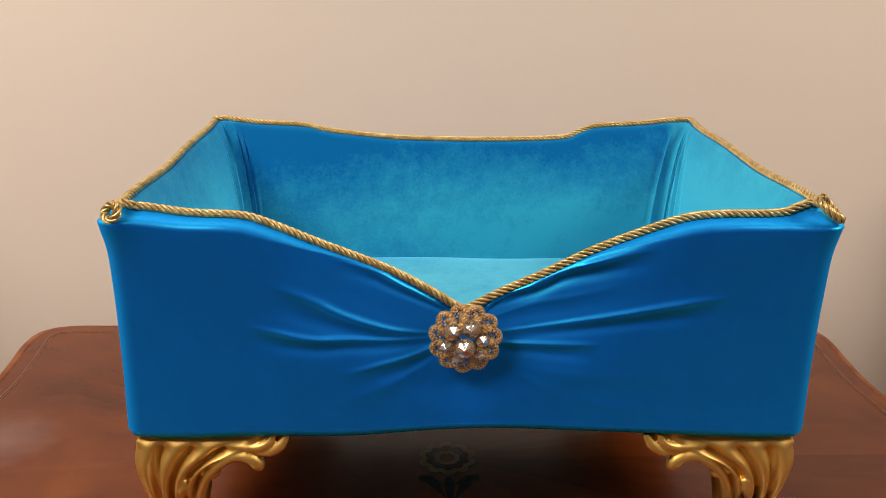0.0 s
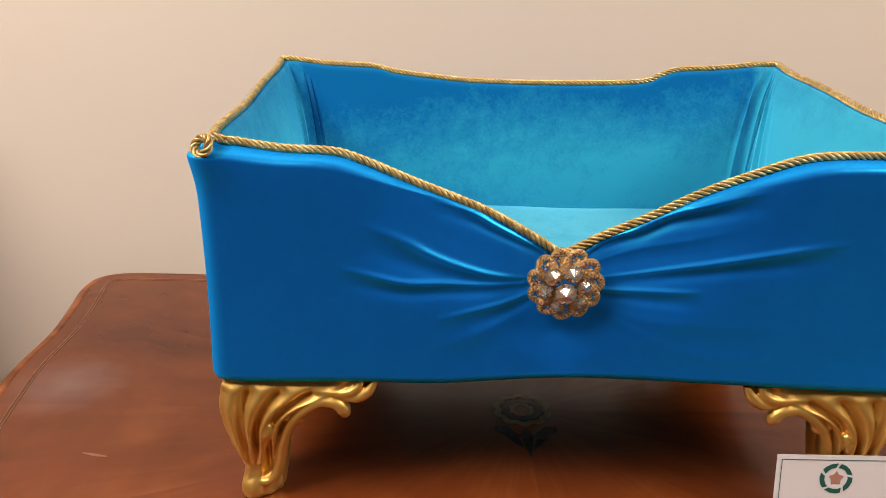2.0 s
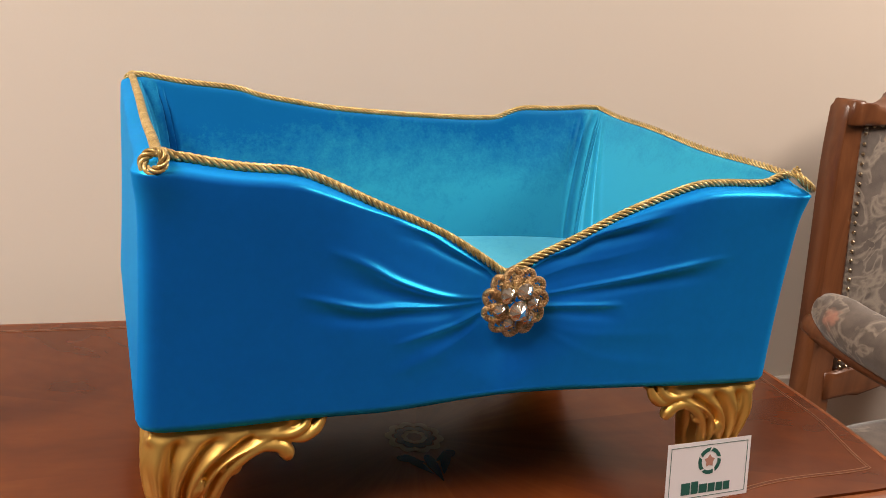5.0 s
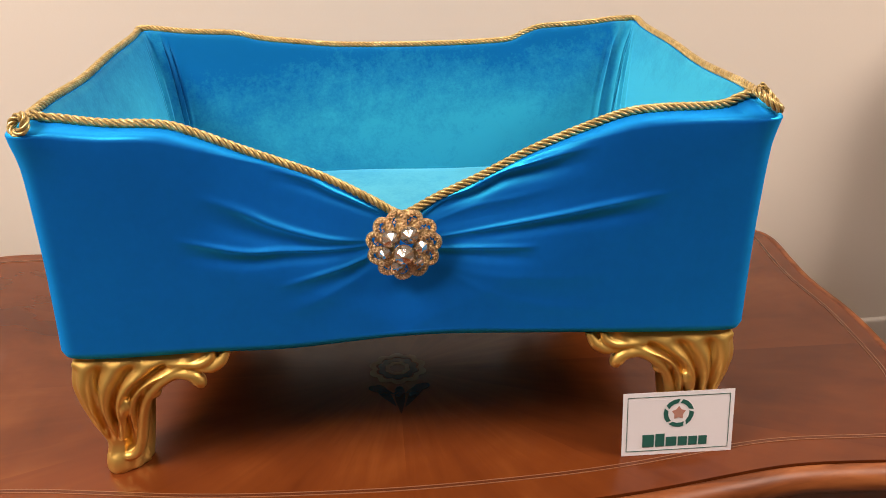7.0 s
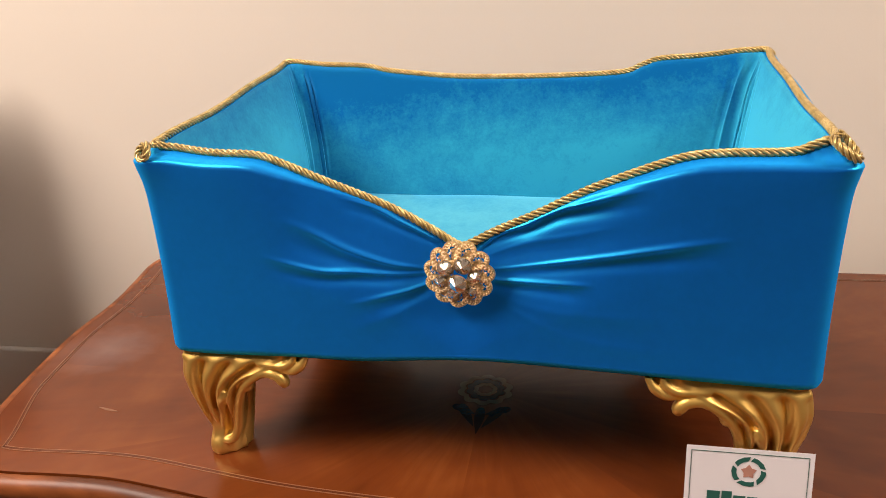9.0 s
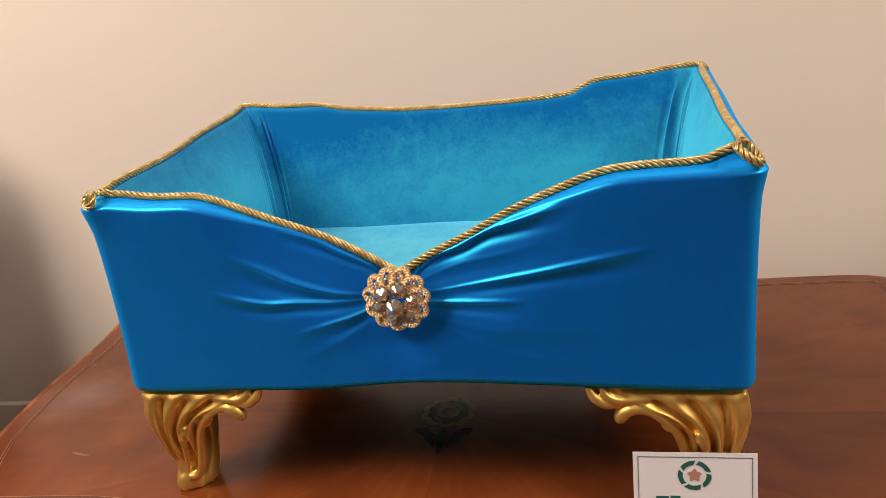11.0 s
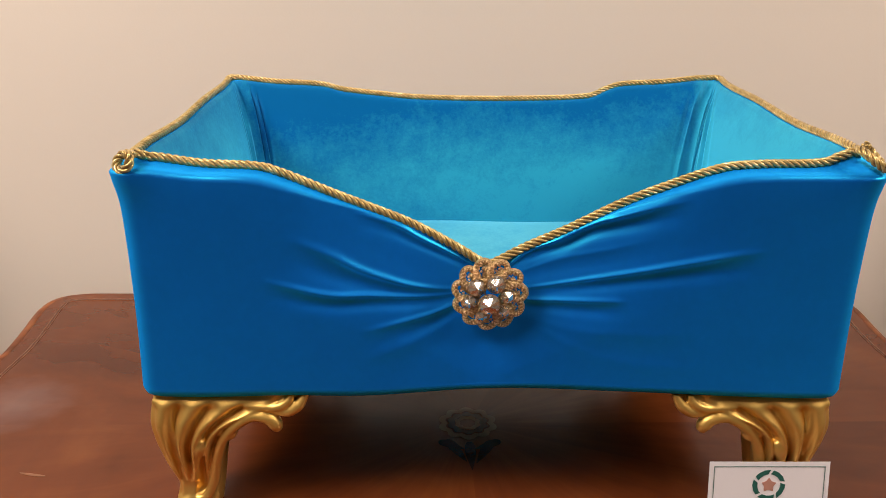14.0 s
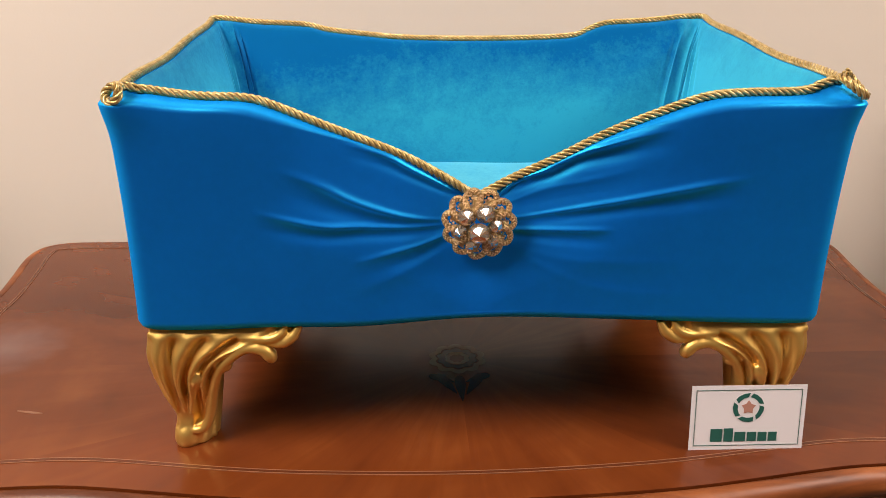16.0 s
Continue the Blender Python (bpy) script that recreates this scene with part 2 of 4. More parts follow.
# ---- building helpers ----
def finish(name, mesh, material, parent=None, label="", smooth=True, m=None):
    mesh.materials.append(material)
    mesh.polygons.foreach_set("use_smooth", [smooth] * len(mesh.polygons))
    ob = new(name, mesh)
    if m is not None:
        ob.matrix_basis = m
    if parent:
        ob.parent = parent
    if label:
        ob["label"] = label
    return ob


def part(name, bm, material, parent=None, label="", smooth=True, m=None):
    bmesh.ops.recalc_face_normals(bm, faces=bm.faces)
    mesh = bpy.data.meshes.new(name)
    bm.to_mesh(mesh)
    bm.free()
    return finish(name, mesh, material, parent, label, smooth, m)


def raw(name, verts, faces, material, parent=None, label="", smooth=True, m=None):
    mesh = bpy.data.meshes.new(name)
    mesh.from_pydata([tuple(v) for v in verts], [], [tuple(f) for f in faces])
    return finish(name, mesh, material, parent, label, smooth, m)


def empty(name, m, label, category, group=""):
    ob = new(name)
    ob.matrix_basis = m
    return tagged(ob, label, category, group)


def box(bm, x0, x1, y0, y1, z0, z1, bevel=0.0):
    r = bmesh.ops.create_cube(bm, size=1)
    for v in r["verts"]:
        v.co = Vector((x0 + (v.co.x + 0.5) * (x1 - x0), y0 + (v.co.y + 0.5) * (y1 - y0), z0 + (v.co.z + 0.5) * (z1 - z0)))
    if bevel:
        es = list({e for v in r["verts"] for e in v.link_edges})
        bmesh.ops.bevel(bm, geom=es, offset=bevel, segments=3, profile=0.5, affect="EDGES")
    return bm


def box_part(name, dims, material, parent=None, label="", bevel=0.0):
    return part(name, box(bmesh.new(), *dims, bevel), material, parent, label, smooth=False)


def smoothstep(a, b, x):
    t = np.clip((x - a) / (b - a), 0, 1)
    return t * t * (3 - 2 * t)


def spline(points, n, closed=False):
    """Catmull-Rom through points, n samples a span."""
    p = np.asarray(points, float)
    k = len(p)
    out = []
    for i in range(k if closed else k - 1):
        if closed:
            a, b, c, d = p[(i - 1) % k], p[i], p[(i + 1) % k], p[(i + 2) % k]
        else:
            a, b, c, d = p[max(i - 1, 0)], p[i], p[i + 1], p[min(i + 2, k - 1)]
        for j in range(n):
            t = j / n
            out.append(0.5 * (2 * b + (c - a) * t + (2 * a - 5 * b + 4 * c - d) * t * t + (3 * b - a - 3 * c + d) * t ** 3))
    if not closed:
        out.append(p[-1])
    return np.array(out)


def resample(p, step):
    seg = np.linalg.norm(np.diff(p, axis=0), axis=1)
    s = np.r_[0, np.cumsum(seg)]
    n = max(2, int(round(s[-1] / step)) + 1)
    q = np.linspace(0, s[-1], n)
    return np.stack([np.interp(q, s, p[:, i]) for i in range(p.shape[1])], 1)


def frames(p):
    """Tangent and two normals along a line, with as little twist as can be."""
    t = np.gradient(p, axis=0)
    t /= np.linalg.norm(t, axis=1)[:, None] + 1e-12
    up = np.array([0, 0, 1.0]) if abs(t[0][2]) < 0.9 else np.array([1.0, 0, 0])
    ns = []
    n = np.cross(t[0], up)
    n /= np.linalg.norm(n)
    for ti in t:
        n = n - ti * np.dot(n, ti)
        n /= np.linalg.norm(n) + 1e-12
        ns.append(n)
    ns = np.array(ns)
    return t, ns, np.cross(t, ns)


def tube_arrays(p, r, sides=8, base=0):
    """Vertices and faces of a capped tube with radius r (number or array)."""
    p = np.asarray(p, float)
    r = np.broadcast_to(np.asarray(r, float), (len(p),))
    t, n, b = frames(p)
    a = np.linspace(0, math.tau, sides, endpoint=False)
    ring = p[:, None, :] + r[:, None, None] * (np.cos(a)[None, :, None] * n[:, None, :] + np.sin(a)[None, :, None] * b[:, None, :])
    verts = ring.reshape(-1, 3)
    faces = []
    k = len(p)
    for i in range(k - 1):
        for j in range(sides):
            j2 = (j + 1) % sides
            faces.append((base + i * sides + j, base + i * sides + j2, base + (i + 1) * sides + j2, base + (i + 1) * sides + j))
    faces.append(tuple(base + j for j in reversed(range(sides))))
    faces.append(tuple(base + (k - 1) * sides + j for j in range(sides)))
    return verts, faces


def rope_arrays(line, radius, pitch=0.0185, strands=4, step=0.0012):
    p = resample(np.asarray(line, float), step)
    t, n, b = frames(p)
    s = np.arange(len(p)) * step
    verts, faces = [], []
    rs = radius * 0.335
    for k in range(strands):
        a = math.tau * (s / pitch + k / strands)
        q = p + (radius - rs) * (np.cos(a)[:, None] * n + np.sin(a)[:, None] * b)
        v, f = tube_arrays(q, rs, 8, sum(len(x) for x in verts))
        verts.append(v)
        faces += f
    v, f = tube_arrays(p, radius * 0.30, 8, sum(len(x) for x in verts))
    verts.append(v)
    faces += f
    return np.concatenate(verts), faces


def ribbon(name, line, width, z, material, parent, label="", closed=True, height=0.0005):
    """A flat strip along a closed line in the plane, with a little thickness."""
    p = np.asarray(line, float)
    t = np.roll(p, -1, 0) - np.roll(p, 1, 0)
    t /= np.linalg.norm(t, axis=1)[:, None]
    nrm = np.stack([-t[:, 1], t[:, 0]], 1)
    a, b = p - nrm * width / 2, p + nrm * width / 2
    k = len(p)
    verts = [(x, y, z + height) for x, y in a] + [(x, y, z + height) for x, y in b] + [(x, y, z - 0.001) for x, y in a] + [(x, y, z - 0.001) for x, y in b]
    faces = []
    for i in range(k if closed else k - 1):
        j = (i + 1) % k
        faces.append((i, j, k + j, k + i))
        faces += [(i, 2 * k + i, 2 * k + j, j), (k + i, k + j, 3 * k + j, 3 * k + i)]
    return raw(name, verts, faces, material, parent, label, False)


# ---- room ----
WY = 1.20          # face of the wall behind the table
X0, X1, Y0, ZC = -2.6, 3.2, -3.6, 2.7


def structure(name, dims, material, label, category, bevel=0.0):
    return tagged(box_part(name, dims, material, bevel=bevel), label, category, kind="structure")


structure("floor", (X0, X1, Y0, WY, -0.06, 0.0), FLOOR, "brown wooden floor under the table", "floor")
structure("ceiling", (X0, X1, Y0, WY, ZC, ZC + 0.1), CEILING, "unseen plain grey ceiling, dimmed to weaken bounced light", "ceiling")
structure("wall_north", (X0 - 0.1, X1 + 0.1, WY, WY + 0.12, -0.06, ZC + 0.1), WALL, "cream painted plaster wall behind the table", "wall")
# these three walls are out of view, kept dark so they return little light
structure("wall_south", (X0 - 0.1, X1 + 0.1, Y0 - 0.12, Y0, -0.06, ZC + 0.1), FAR_WALL, "unseen tan wall, darkened to weaken bounced light", "wall")
structure("wall_west", (X0 - 0.12, X0, Y0, WY, -0.06, ZC + 0.1), FAR_WALL, "unseen tan wall, darkened to weaken bounced light", "wall")
structure("wall_east", (X1, X1 + 0.12, Y0, WY, -0.06, ZC + 0.1), FAR_WALL, "unseen tan wall, darkened to weaken bounced light", "wall")
structure("trim", (X0, X1, WY - 0.014, WY - 0.001, 0.0, 0.515), SKIRT, "pale painted dado panel along the wall", "wall panel", 0.004)

# ---- table ----
T = 0.75
SCUFF = (-0.124, 0.682)
TX, TY = 0.236, 0.758   # middle of the inlaid medallion


def table_outline(inset, extra=0.0):
    """Half of the shaped top, mirrored: right half from the front's middle to the rear's."""
    half = [(0.0, 0.5450), (0.10, 0.5485), (0.17, 0.5545), (0.24, 0.5650), (0.28, 0.5710), (0.31, 0.5730), (0.35, 0.5715), (0.39, 0.5690), (0.43, 0.5710), (0.458, 0.588), (0.470, 0.625),
            (0.486, 0.69), (0.498, 0.76), (0.507, 0.83), (0.508, 0.91), (0.517, 0.975), (0.527, 1.035), (0.520, 1.070), (0.490, 1.088), (0.43, 1.090), (0.30, 1.087), (0.15, 1.086), (0.0, 1.086)]
    pts = half + [(-x, y) for x, y in half[-2:0:-1]]
    p = resample(np.vstack([spline(pts, 8, True), pts[0]]), 0.006)[:-1]
    t = np.roll(p, -1, 0) - np.roll(p, 1, 0)
    t /= np.linalg.norm(t, axis=1)[:, None]
    nrm = np.stack([-t[:, 1], t[:, 0]], 1)
    if inset is None:
        inset = np.interp(p[:, 1], [0.62, 0.70], [0.045, 0.033])[:, None] + extra
    q = p + nrm * inset
    for _ in range(6 if np.max(inset) > 0.01 else 0):
        q = (np.roll(q, 1, 0) + 2 * q + np.roll(q, -1, 0)) / 4
    return q + np.array([TX, 0.0]) - np.array([TX, TY])


table = empty("table", pose(TX, TY, 0, 0, 0, -1.4), "polished mahogany table with shaped top and inlaid sunburst veneer", "table")


def loft(name, rings, material, label="", cap_first=False, cap_last=False):
    k = len(rings[0][0])
    verts, faces = [], []
    for p, z in rings:
        verts += [(x, y, z) for x, y in p]
    for r in range(len(rings) - 1):
        for i in range(k):
            j = (i + 1) % k
            faces.append((r * k + i, r * k + j, (r + 1) * k + j, (r + 1) * k + i))
    if cap_first:
        faces.append(tuple(range(k)))
    if cap_last:
        faces.append(tuple((len(rings) - 1) * k + i for i in range(k)))
    return part(name, bmesh_from(verts, faces), material, table, label, True)


def bmesh_from(verts, faces):
    bm = bmesh.new()
    vs = [bm.verts.new(v) for v in verts]
    for f in faces:
        bm.faces.new([vs[i] for i in f])
    return bm


top_rings = [(table_outline(0.0155), T), (table_outline(0.0155), T - 0.02)]
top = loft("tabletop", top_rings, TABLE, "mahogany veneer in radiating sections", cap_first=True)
for poly in top.data.polygons:
    poly.use_smooth = False
edge_profile = [(0.0155, -0.012), (0.0150, -0.0025), (0.0135, -0.0012), (0.011, -0.0008), (0.006, -0.0022), (0.002, -0.006), (0.0, -0.011), (0.001, -0.017),
                (0.005, -0.022), (0.010, -0.024), (0.012, -0.027), (0.012, -0.036), (0.03, -0.037)]
loft("edge_moulding", [(table_outline(d), T + z) for d, z in edge_profile], EDGE, "rounded polished edge moulding")
loft("apron", [(table_outline(0.05), T - 0.02), (table_outline(0.05), T - 0.13), (table_outline(0.07), T - 0.13)], EDGE)
line = table_outline(None)
for off in (-0.0017, 0.0017):
    ribbon("inlay_string", table_outline(None, off), 0.0008, T, STRING, table, "pale inlaid stringing")
ribbon("inlay_band", line, 0.0022, T - 0.0001, INLAY_RED, table)
for sx in (-1, 1):
    for y in (0.66 - TY, 1.02 - TY):
        p = spline([(sx * 0.42, y, T - 0.05), (sx * 0.43, y, 0.55), (sx * 0.41, y, 0.3), (sx * 0.42, y, 0.0)], 8)
        v, f = tube_arrays(p, np.interp(np.arange(len(p)), [0, 8, 16, 24], [0.04, 0.034, 0.022, 0.024]), 12)
        raw("leg", v, f, EDGE, table)


def flat_shape(name, outline, z, material, parent, height, hole=None):
    bm = bmesh.new()
    vs = [bm.verts.new((x, y, z)) for x, y in outline]
    if hole is None:
        f = bm.faces.new(vs)
        faces = [f]
    else:
        hs = [bm.verts.new((x, y, z)) for x, y in hole]
        k = len(vs)
        faces = [bm.faces.new((vs[i], vs[(i + 1) % k], hs[(i + 1) % k], hs[i])) for i in range(k)]
    r = bmesh.ops.extrude_face_region(bm, geom=faces)
    for g in r["geom"]:
        if isinstance(g, bmesh.types.BMVert):
            g.co.z += height
    return part(name, bm, material, parent, smooth=False)


def scallop(r, depth, lobes, n=96, sx=1.0, sy=1.0):
    return [((r + depth * abs(math.sin(lobes * a / 2))) * math.cos(a) * sx, (r + depth * abs(math.sin(lobes * a / 2))) * math.sin(a) * sy) for a in np.linspace(0, math.tau, n, endpoint=False)]


flat_shape("medallion", scallop(0.0235, 0.004, 10), T - 0.001, INLAY_PALE, table, 0.0014, scallop(0.018, 0.003, 10))
flat_shape("medallion", scallop(0.0165, 0.0025, 10), T - 0.001, INLAY_DARK, table, 0.0013, scallop(0.011, 0.001, 10))
flat_shape("medallion", scallop(0.0105, 0.0015, 8), T - 0.001, INLAY_PALE, table, 0.0014, scallop(0.0065, 0.001, 8))
for dx, dy, rot, ln in ((-0.012, -0.044, 25, 0.019), (0.012, -0.046, -25, 0.019), (0.0, -0.052, 0, 0.021), (0.016, -0.036, -60, 0.013), (-0.016, -0.036, 60, 0.013)):
    c, s = math.cos(radians(rot)), math.sin(radians(rot))
    leaf = [(0.007 * math.sin(a) * (0.6 + 0.4 * math.cos(a)), ln * math.cos(a)) for a in np.linspace(0, math.tau, 24, endpoint=False)]
    flat_shape("leaf_inlay", [(dx + c * x - s * y, dy + s * x + c * y) for x, y in leaf], T - 0.001, INLAY_DARK, table, 0.0013 + 0.0001 * dx / 0.02)

scuff = [(0.011 * math.cos(a) + 0.002 * math.sin(2 * a), 0.0016 * math.sin(a)) for a in np.linspace(0, math.tau, 20, endpoint=False)]
flat_shape("scuff_mark", [(SCUFF[0] - TX + x - 0.35 * y, SCUFF[1] - TY + y - 0.2 * x) for x, y in scuff], T - 0.0008, STRING, table, 0.00105)

# ---- the little bed ----
BX, BY, YAW = 0.241, 0.616, -2.1
bed = empty("pet_bed", pose(BX, BY, T, 0, 0, YAW), "small blue velvet pet bed with gold rope trim and legs", "pet bed")
HALF, DEPTH = 0.248, 0.333
FRONT_RIM = [(-0.26, 0.2790), (-0.237, 0.2755), (-0.20, 0.2705), (-0.165, 0.269), (-0.145, 0.2635), (-0.112, 0.2505), (-0.062, 0.2315), (-0.03, 0.215), (-0.0125, 0.2045), (-0.006, 0.2025),
             (0.0, 0.2045), (0.02, 0.2150), (0.05, 0.2285), (0.085, 0.2460), (0.120, 0.2600), (0.150, 0.2700), (0.175, 0.2728), (0.208, 0.2735), (0.223, 0.2752), (0.2334, 0.2795), (0.26, 0.2820)]
BACK_RIM = [(-0.26, 0.2960), (-0.244, 0.2945), (-0.213, 0.2915), (-0.166, 0.2895), (-0.142, 0.2845), (-0.104, 0.2805), (-0.056, 0.2770), (0.032, 0.2765), (0.115, 0.2795), (0.138, 0.2870), (0.156, 0.2925), (0.19, 0.2945), (0.214, 0.2965), (0.236, 0.2990), (0.26, 0.2990)]


def rim(rows, u):
    p = spline(rows, 8)
    return np.interp(u, p[:, 0], p[:, 1])


def side_samples():
    """(side, fraction) round the plan, anticlockwise from the front's left corner; corners have angles."""
    out = []
    for side, n in ((0, 400), (1, 160), (2, 240), (3, 160)):
        ease = 0.75 if side > 0 else 0.0
        out += [(side, (i + 0.5) / n - ease * math.sin(math.tau * (i + 0.5) / n) / math.tau, None) for i in range(n)]
        out += [(side, 1.0, radians(-90 + 90 * side + 90 * (j + 0.5) / 7)) for j in range(7)]
    return out


SAMPLES = side_samples()
SIDE = np.array([s[0] for s in SAMPLES])
FRAC = np.array([s[1] for s in SAMPLES])
ANG = np.array([-9.0 if s[2] is None else s[2] for s in SAMPLES])


def plan(d, radius=0.013):
    """Points of the plan, set in by d (an array), and their outward normals."""
    d = np.broadcast_to(d, SIDE.shape)
    r = np.maximum(radius - d * 0.6, 0.005)
    x0, x1, y0, y1 = -HALF + d, HALF - d, d, DEPTH - d
    a, b = x0 + r, x1 - r
    c, e = y0 + r, y1 - r
    x = np.select([SIDE == 0, SIDE == 1, SIDE == 2, SIDE == 3], [a + (b - a) * FRAC, x1, b + (a - b) * FRAC, x0])
    y = np.select([SIDE == 0, SIDE == 1, SIDE == 2, SIDE == 3], [y0, c + (e - c) * FRAC, y1, e + (c - e) * FRAC])
    nx = np.select([SIDE == 1, SIDE == 3], [1.0, -1.0], 0.0)
    ny = np.select([SIDE == 0, SIDE == 2], [-1.0, 1.0], 0.0)
    corner = ANG > -8
    cx = np.select([SIDE == 0, SIDE == 1, SIDE == 2, SIDE == 3], [b, b, a, a])
    cy = np.select([SIDE == 0, SIDE == 1, SIDE == 2, SIDE == 3], [c, e, e, c])
    x = np.where(corner, cx + r * np.cos(ANG), x)
    y = np.where(corner, cy + r * np.sin(ANG), y)
    nx = np.where(corner, np.cos(ANG), nx)
    ny = np.where(corner, np.sin(ANG), ny)
    x = x * (1 + 0.055 * y / DEPTH)
    return x, y, nx, ny


PX, PY, _, _ = plan(0.0)
WF = np.clip(1 - (PY - 0.012) / (DEPTH - 0.024), 0, 1)
side_wave = 0.0010 * np.sin(PY * 38) * np.clip(np.minimum(PY, DEPTH - PY) / 0.04, 0, 1) - 0.0030 * np.sin(np.pi * np.clip(PY / DEPTH, 0, 1))
RIM = np.where((SIDE == 0) & (ANG < -8), rim(FRONT_RIM, PX), np.where((SIDE == 2) & (ANG < -8), rim(BACK_RIM, PX),
      rim(FRONT_RIM, np.sign(PX) * 0.25) * WF + rim(BACK_RIM, np.sign(PX) * 0.25) * (1 - WF) + side_wave))
for _ in range(4):
    RIM = np.where(ANG > -8, (np.roll(RIM, 1) + RIM + np.roll(RIM, -1)) / 3, RIM)
WIDE = HALF * (1 + 0.055 * PY / DEPTH)
CORNER = np.minimum(np.hypot(np.abs(PX) - WIDE, PY), np.hypot(np.abs(PX) - WIDE, PY - DEPTH))
# distance along the walls from the far corners: back wall plus, side walls minus
ALONG = np.select([ANG > -8, SIDE == 2, SIDE == 1, SIDE == 3], [0.0, np.minimum(FRAC, 1 - FRAC) * 2 * HALF, (FRAC - 1) * DEPTH, -FRAC * DEPTH], 9.0)
ALONG = np.where(PY < DEPTH * 0.5, 9.0, ALONG)
# outer edge of the top: as the rope, but without its rise over the front corners
EDGE_Z = np.where((SIDE == 0) & (ANG < -8), RIM - rim(FRONT_RIM, PX) + rim(FRONT_RIM, np.clip(PX, -0.225, 0.205)) + 0.0008,
                  RIM - np.where(PX < 0, 0.0030, 0.0062) * np.exp(-(CORNER / 0.030) ** 2) * (PY < DEPTH / 2))
for _ in range(10):
    EDGE_Z = np.where((CORNER < 0.05) & (PY < DEPTH / 2), (np.roll(EDGE_Z, 1) + EDGE_Z + np.roll(EDGE_Z, -1)) / 3, EDGE_Z)
LIP = np.where(SIDE % 2 == 1, 0.0115, 0.0165)
for _ in range(8):
    LIP = (np.roll(LIP, 1) + LIP + np.roll(LIP, -1)) / 3
BROOCH = (-0.006, 0.1860)

# folds that run out from the brooch: line, height, width
FOLDS = [
    ([(-0.030, 0.000), (-0.050, 0.003), (-0.070, 0.009), (-0.089, 0.0165), (-0.108, 0.0265), (-0.140, 0.040)], 0.0042, 0.0100),
    ([(-0.026, -0.004), (-0.051, -0.0045), (-0.0815, -0.0025), (-0.105, -0.002), (-0.130, 0.003), (-0.155, 0.009)], 0.0036, 0.0075),
    ([(-0.022, -0.0105), (-0.039, -0.0165), (-0.0585, -0.0215), (-0.090, -0.030)], 0.0024, 0.0075),
    ([(-0.015, 0.017), (-0.028, 0.025), (-0.047, 0.035), (-0.066, 0.045), (-0.098, 0.055)], 0.0026, 0.0050),
    ([(0.020, 0.021), (0.034, 0.029), (0.049, 0.036), (0.068, 0.0465), (0.088, 0.053), (0.111, 0.060), (0.135, 0.066)], 0.0056, 0.0076),
    ([(0.028, 0.001), (0.068, 0.009), (0.107, 0.017), (0.130, 0.022), (0.157, 0.027), (0.190, 0.032)], 0.0040, 0.0085),
    ([(0.024, 0.012), (0.050, 0.022), (0.080, 0.029), (0.120, 0.040)], 0.0009, 0.0080),
    ([(0.024, -0.007), (0.049, -0.0065), (0.075, -0.006), (0.098, -0.006)], 0.0028, 0.0070),
    ([(0.018, 0.019), (0.030, 0.030), (0.046, 0.040)], 0.0014, 0.0035),
    ([(0.026, -0.018), (0.060, -0.027), (0.110, -0.030), (0.160, -0.028)], 0.0006, 0.0150),
    ([(0.028, -0.022), (0.070, -0.044), (0.120, -0.054), (0.170, -0.052)], 0.0005, 0.0160),
    ([(-0.030, -0.024), (-0.060, -0.040), (-0.090, -0.052)], 0.0006, 0.0130),
]


def fold_height(u, w):
    x, y = u - BROOCH[0], w - BROOCH[1] + 0.0006
    total = np.zeros_like(x)
    for pts, height, width in FOLDS:
        p = spline([(0.45 * pts[0][0], 0.45 * pts[0][1])] + pts, 6)
        best = np.full(x.shape, 1e9)
        t = np.zeros_like(x)
        side = np.zeros_like(x)
        for i in range(len(p) - 1):
            a, d = p[i], p[i + 1] - p[i]
            k = np.clip(((x - a[0]) * d[0] + (y - a[1]) * d[1]) / (d @ d), 0, 1)
            ex, ey = x - a[0] - k * d[0], y - a[1] - k * d[1]
            dist = np.hypot(ex, ey)
            near = dist < best
            best = np.where(near, dist, best)
            t = np.where(near, (i + k) / (len(p) - 1), t)
            side = np.where(near, np.sign(ey), side)
        start = 0.25 + 0.75 * smoothstep(0.05, 0.40, t)
        w_here = 0.80 * width * (0.36 + 0.80 * t)
        env = (0.50 + 0.50 * smoothstep(0.10, 0.60, t)) * (1 - smoothstep(0.72, 1.0, t))
        s = best * side / w_here
        # a narrow crest on a soft swell, with a hollow under it
        lobe = np.exp(-(s / 0.38) ** 2) + 0.30 * np.exp(-((s - 0.5) / 1.2) ** 2) - 0.72 * np.exp(-((s + 1.45) / 0.85) ** 2)
        total += 0.58 * height * start * env * lobe
    pinch = np.exp(-(np.hypot(x, y) / 0.045) ** 2)
    return total - 0.0025 * pinch


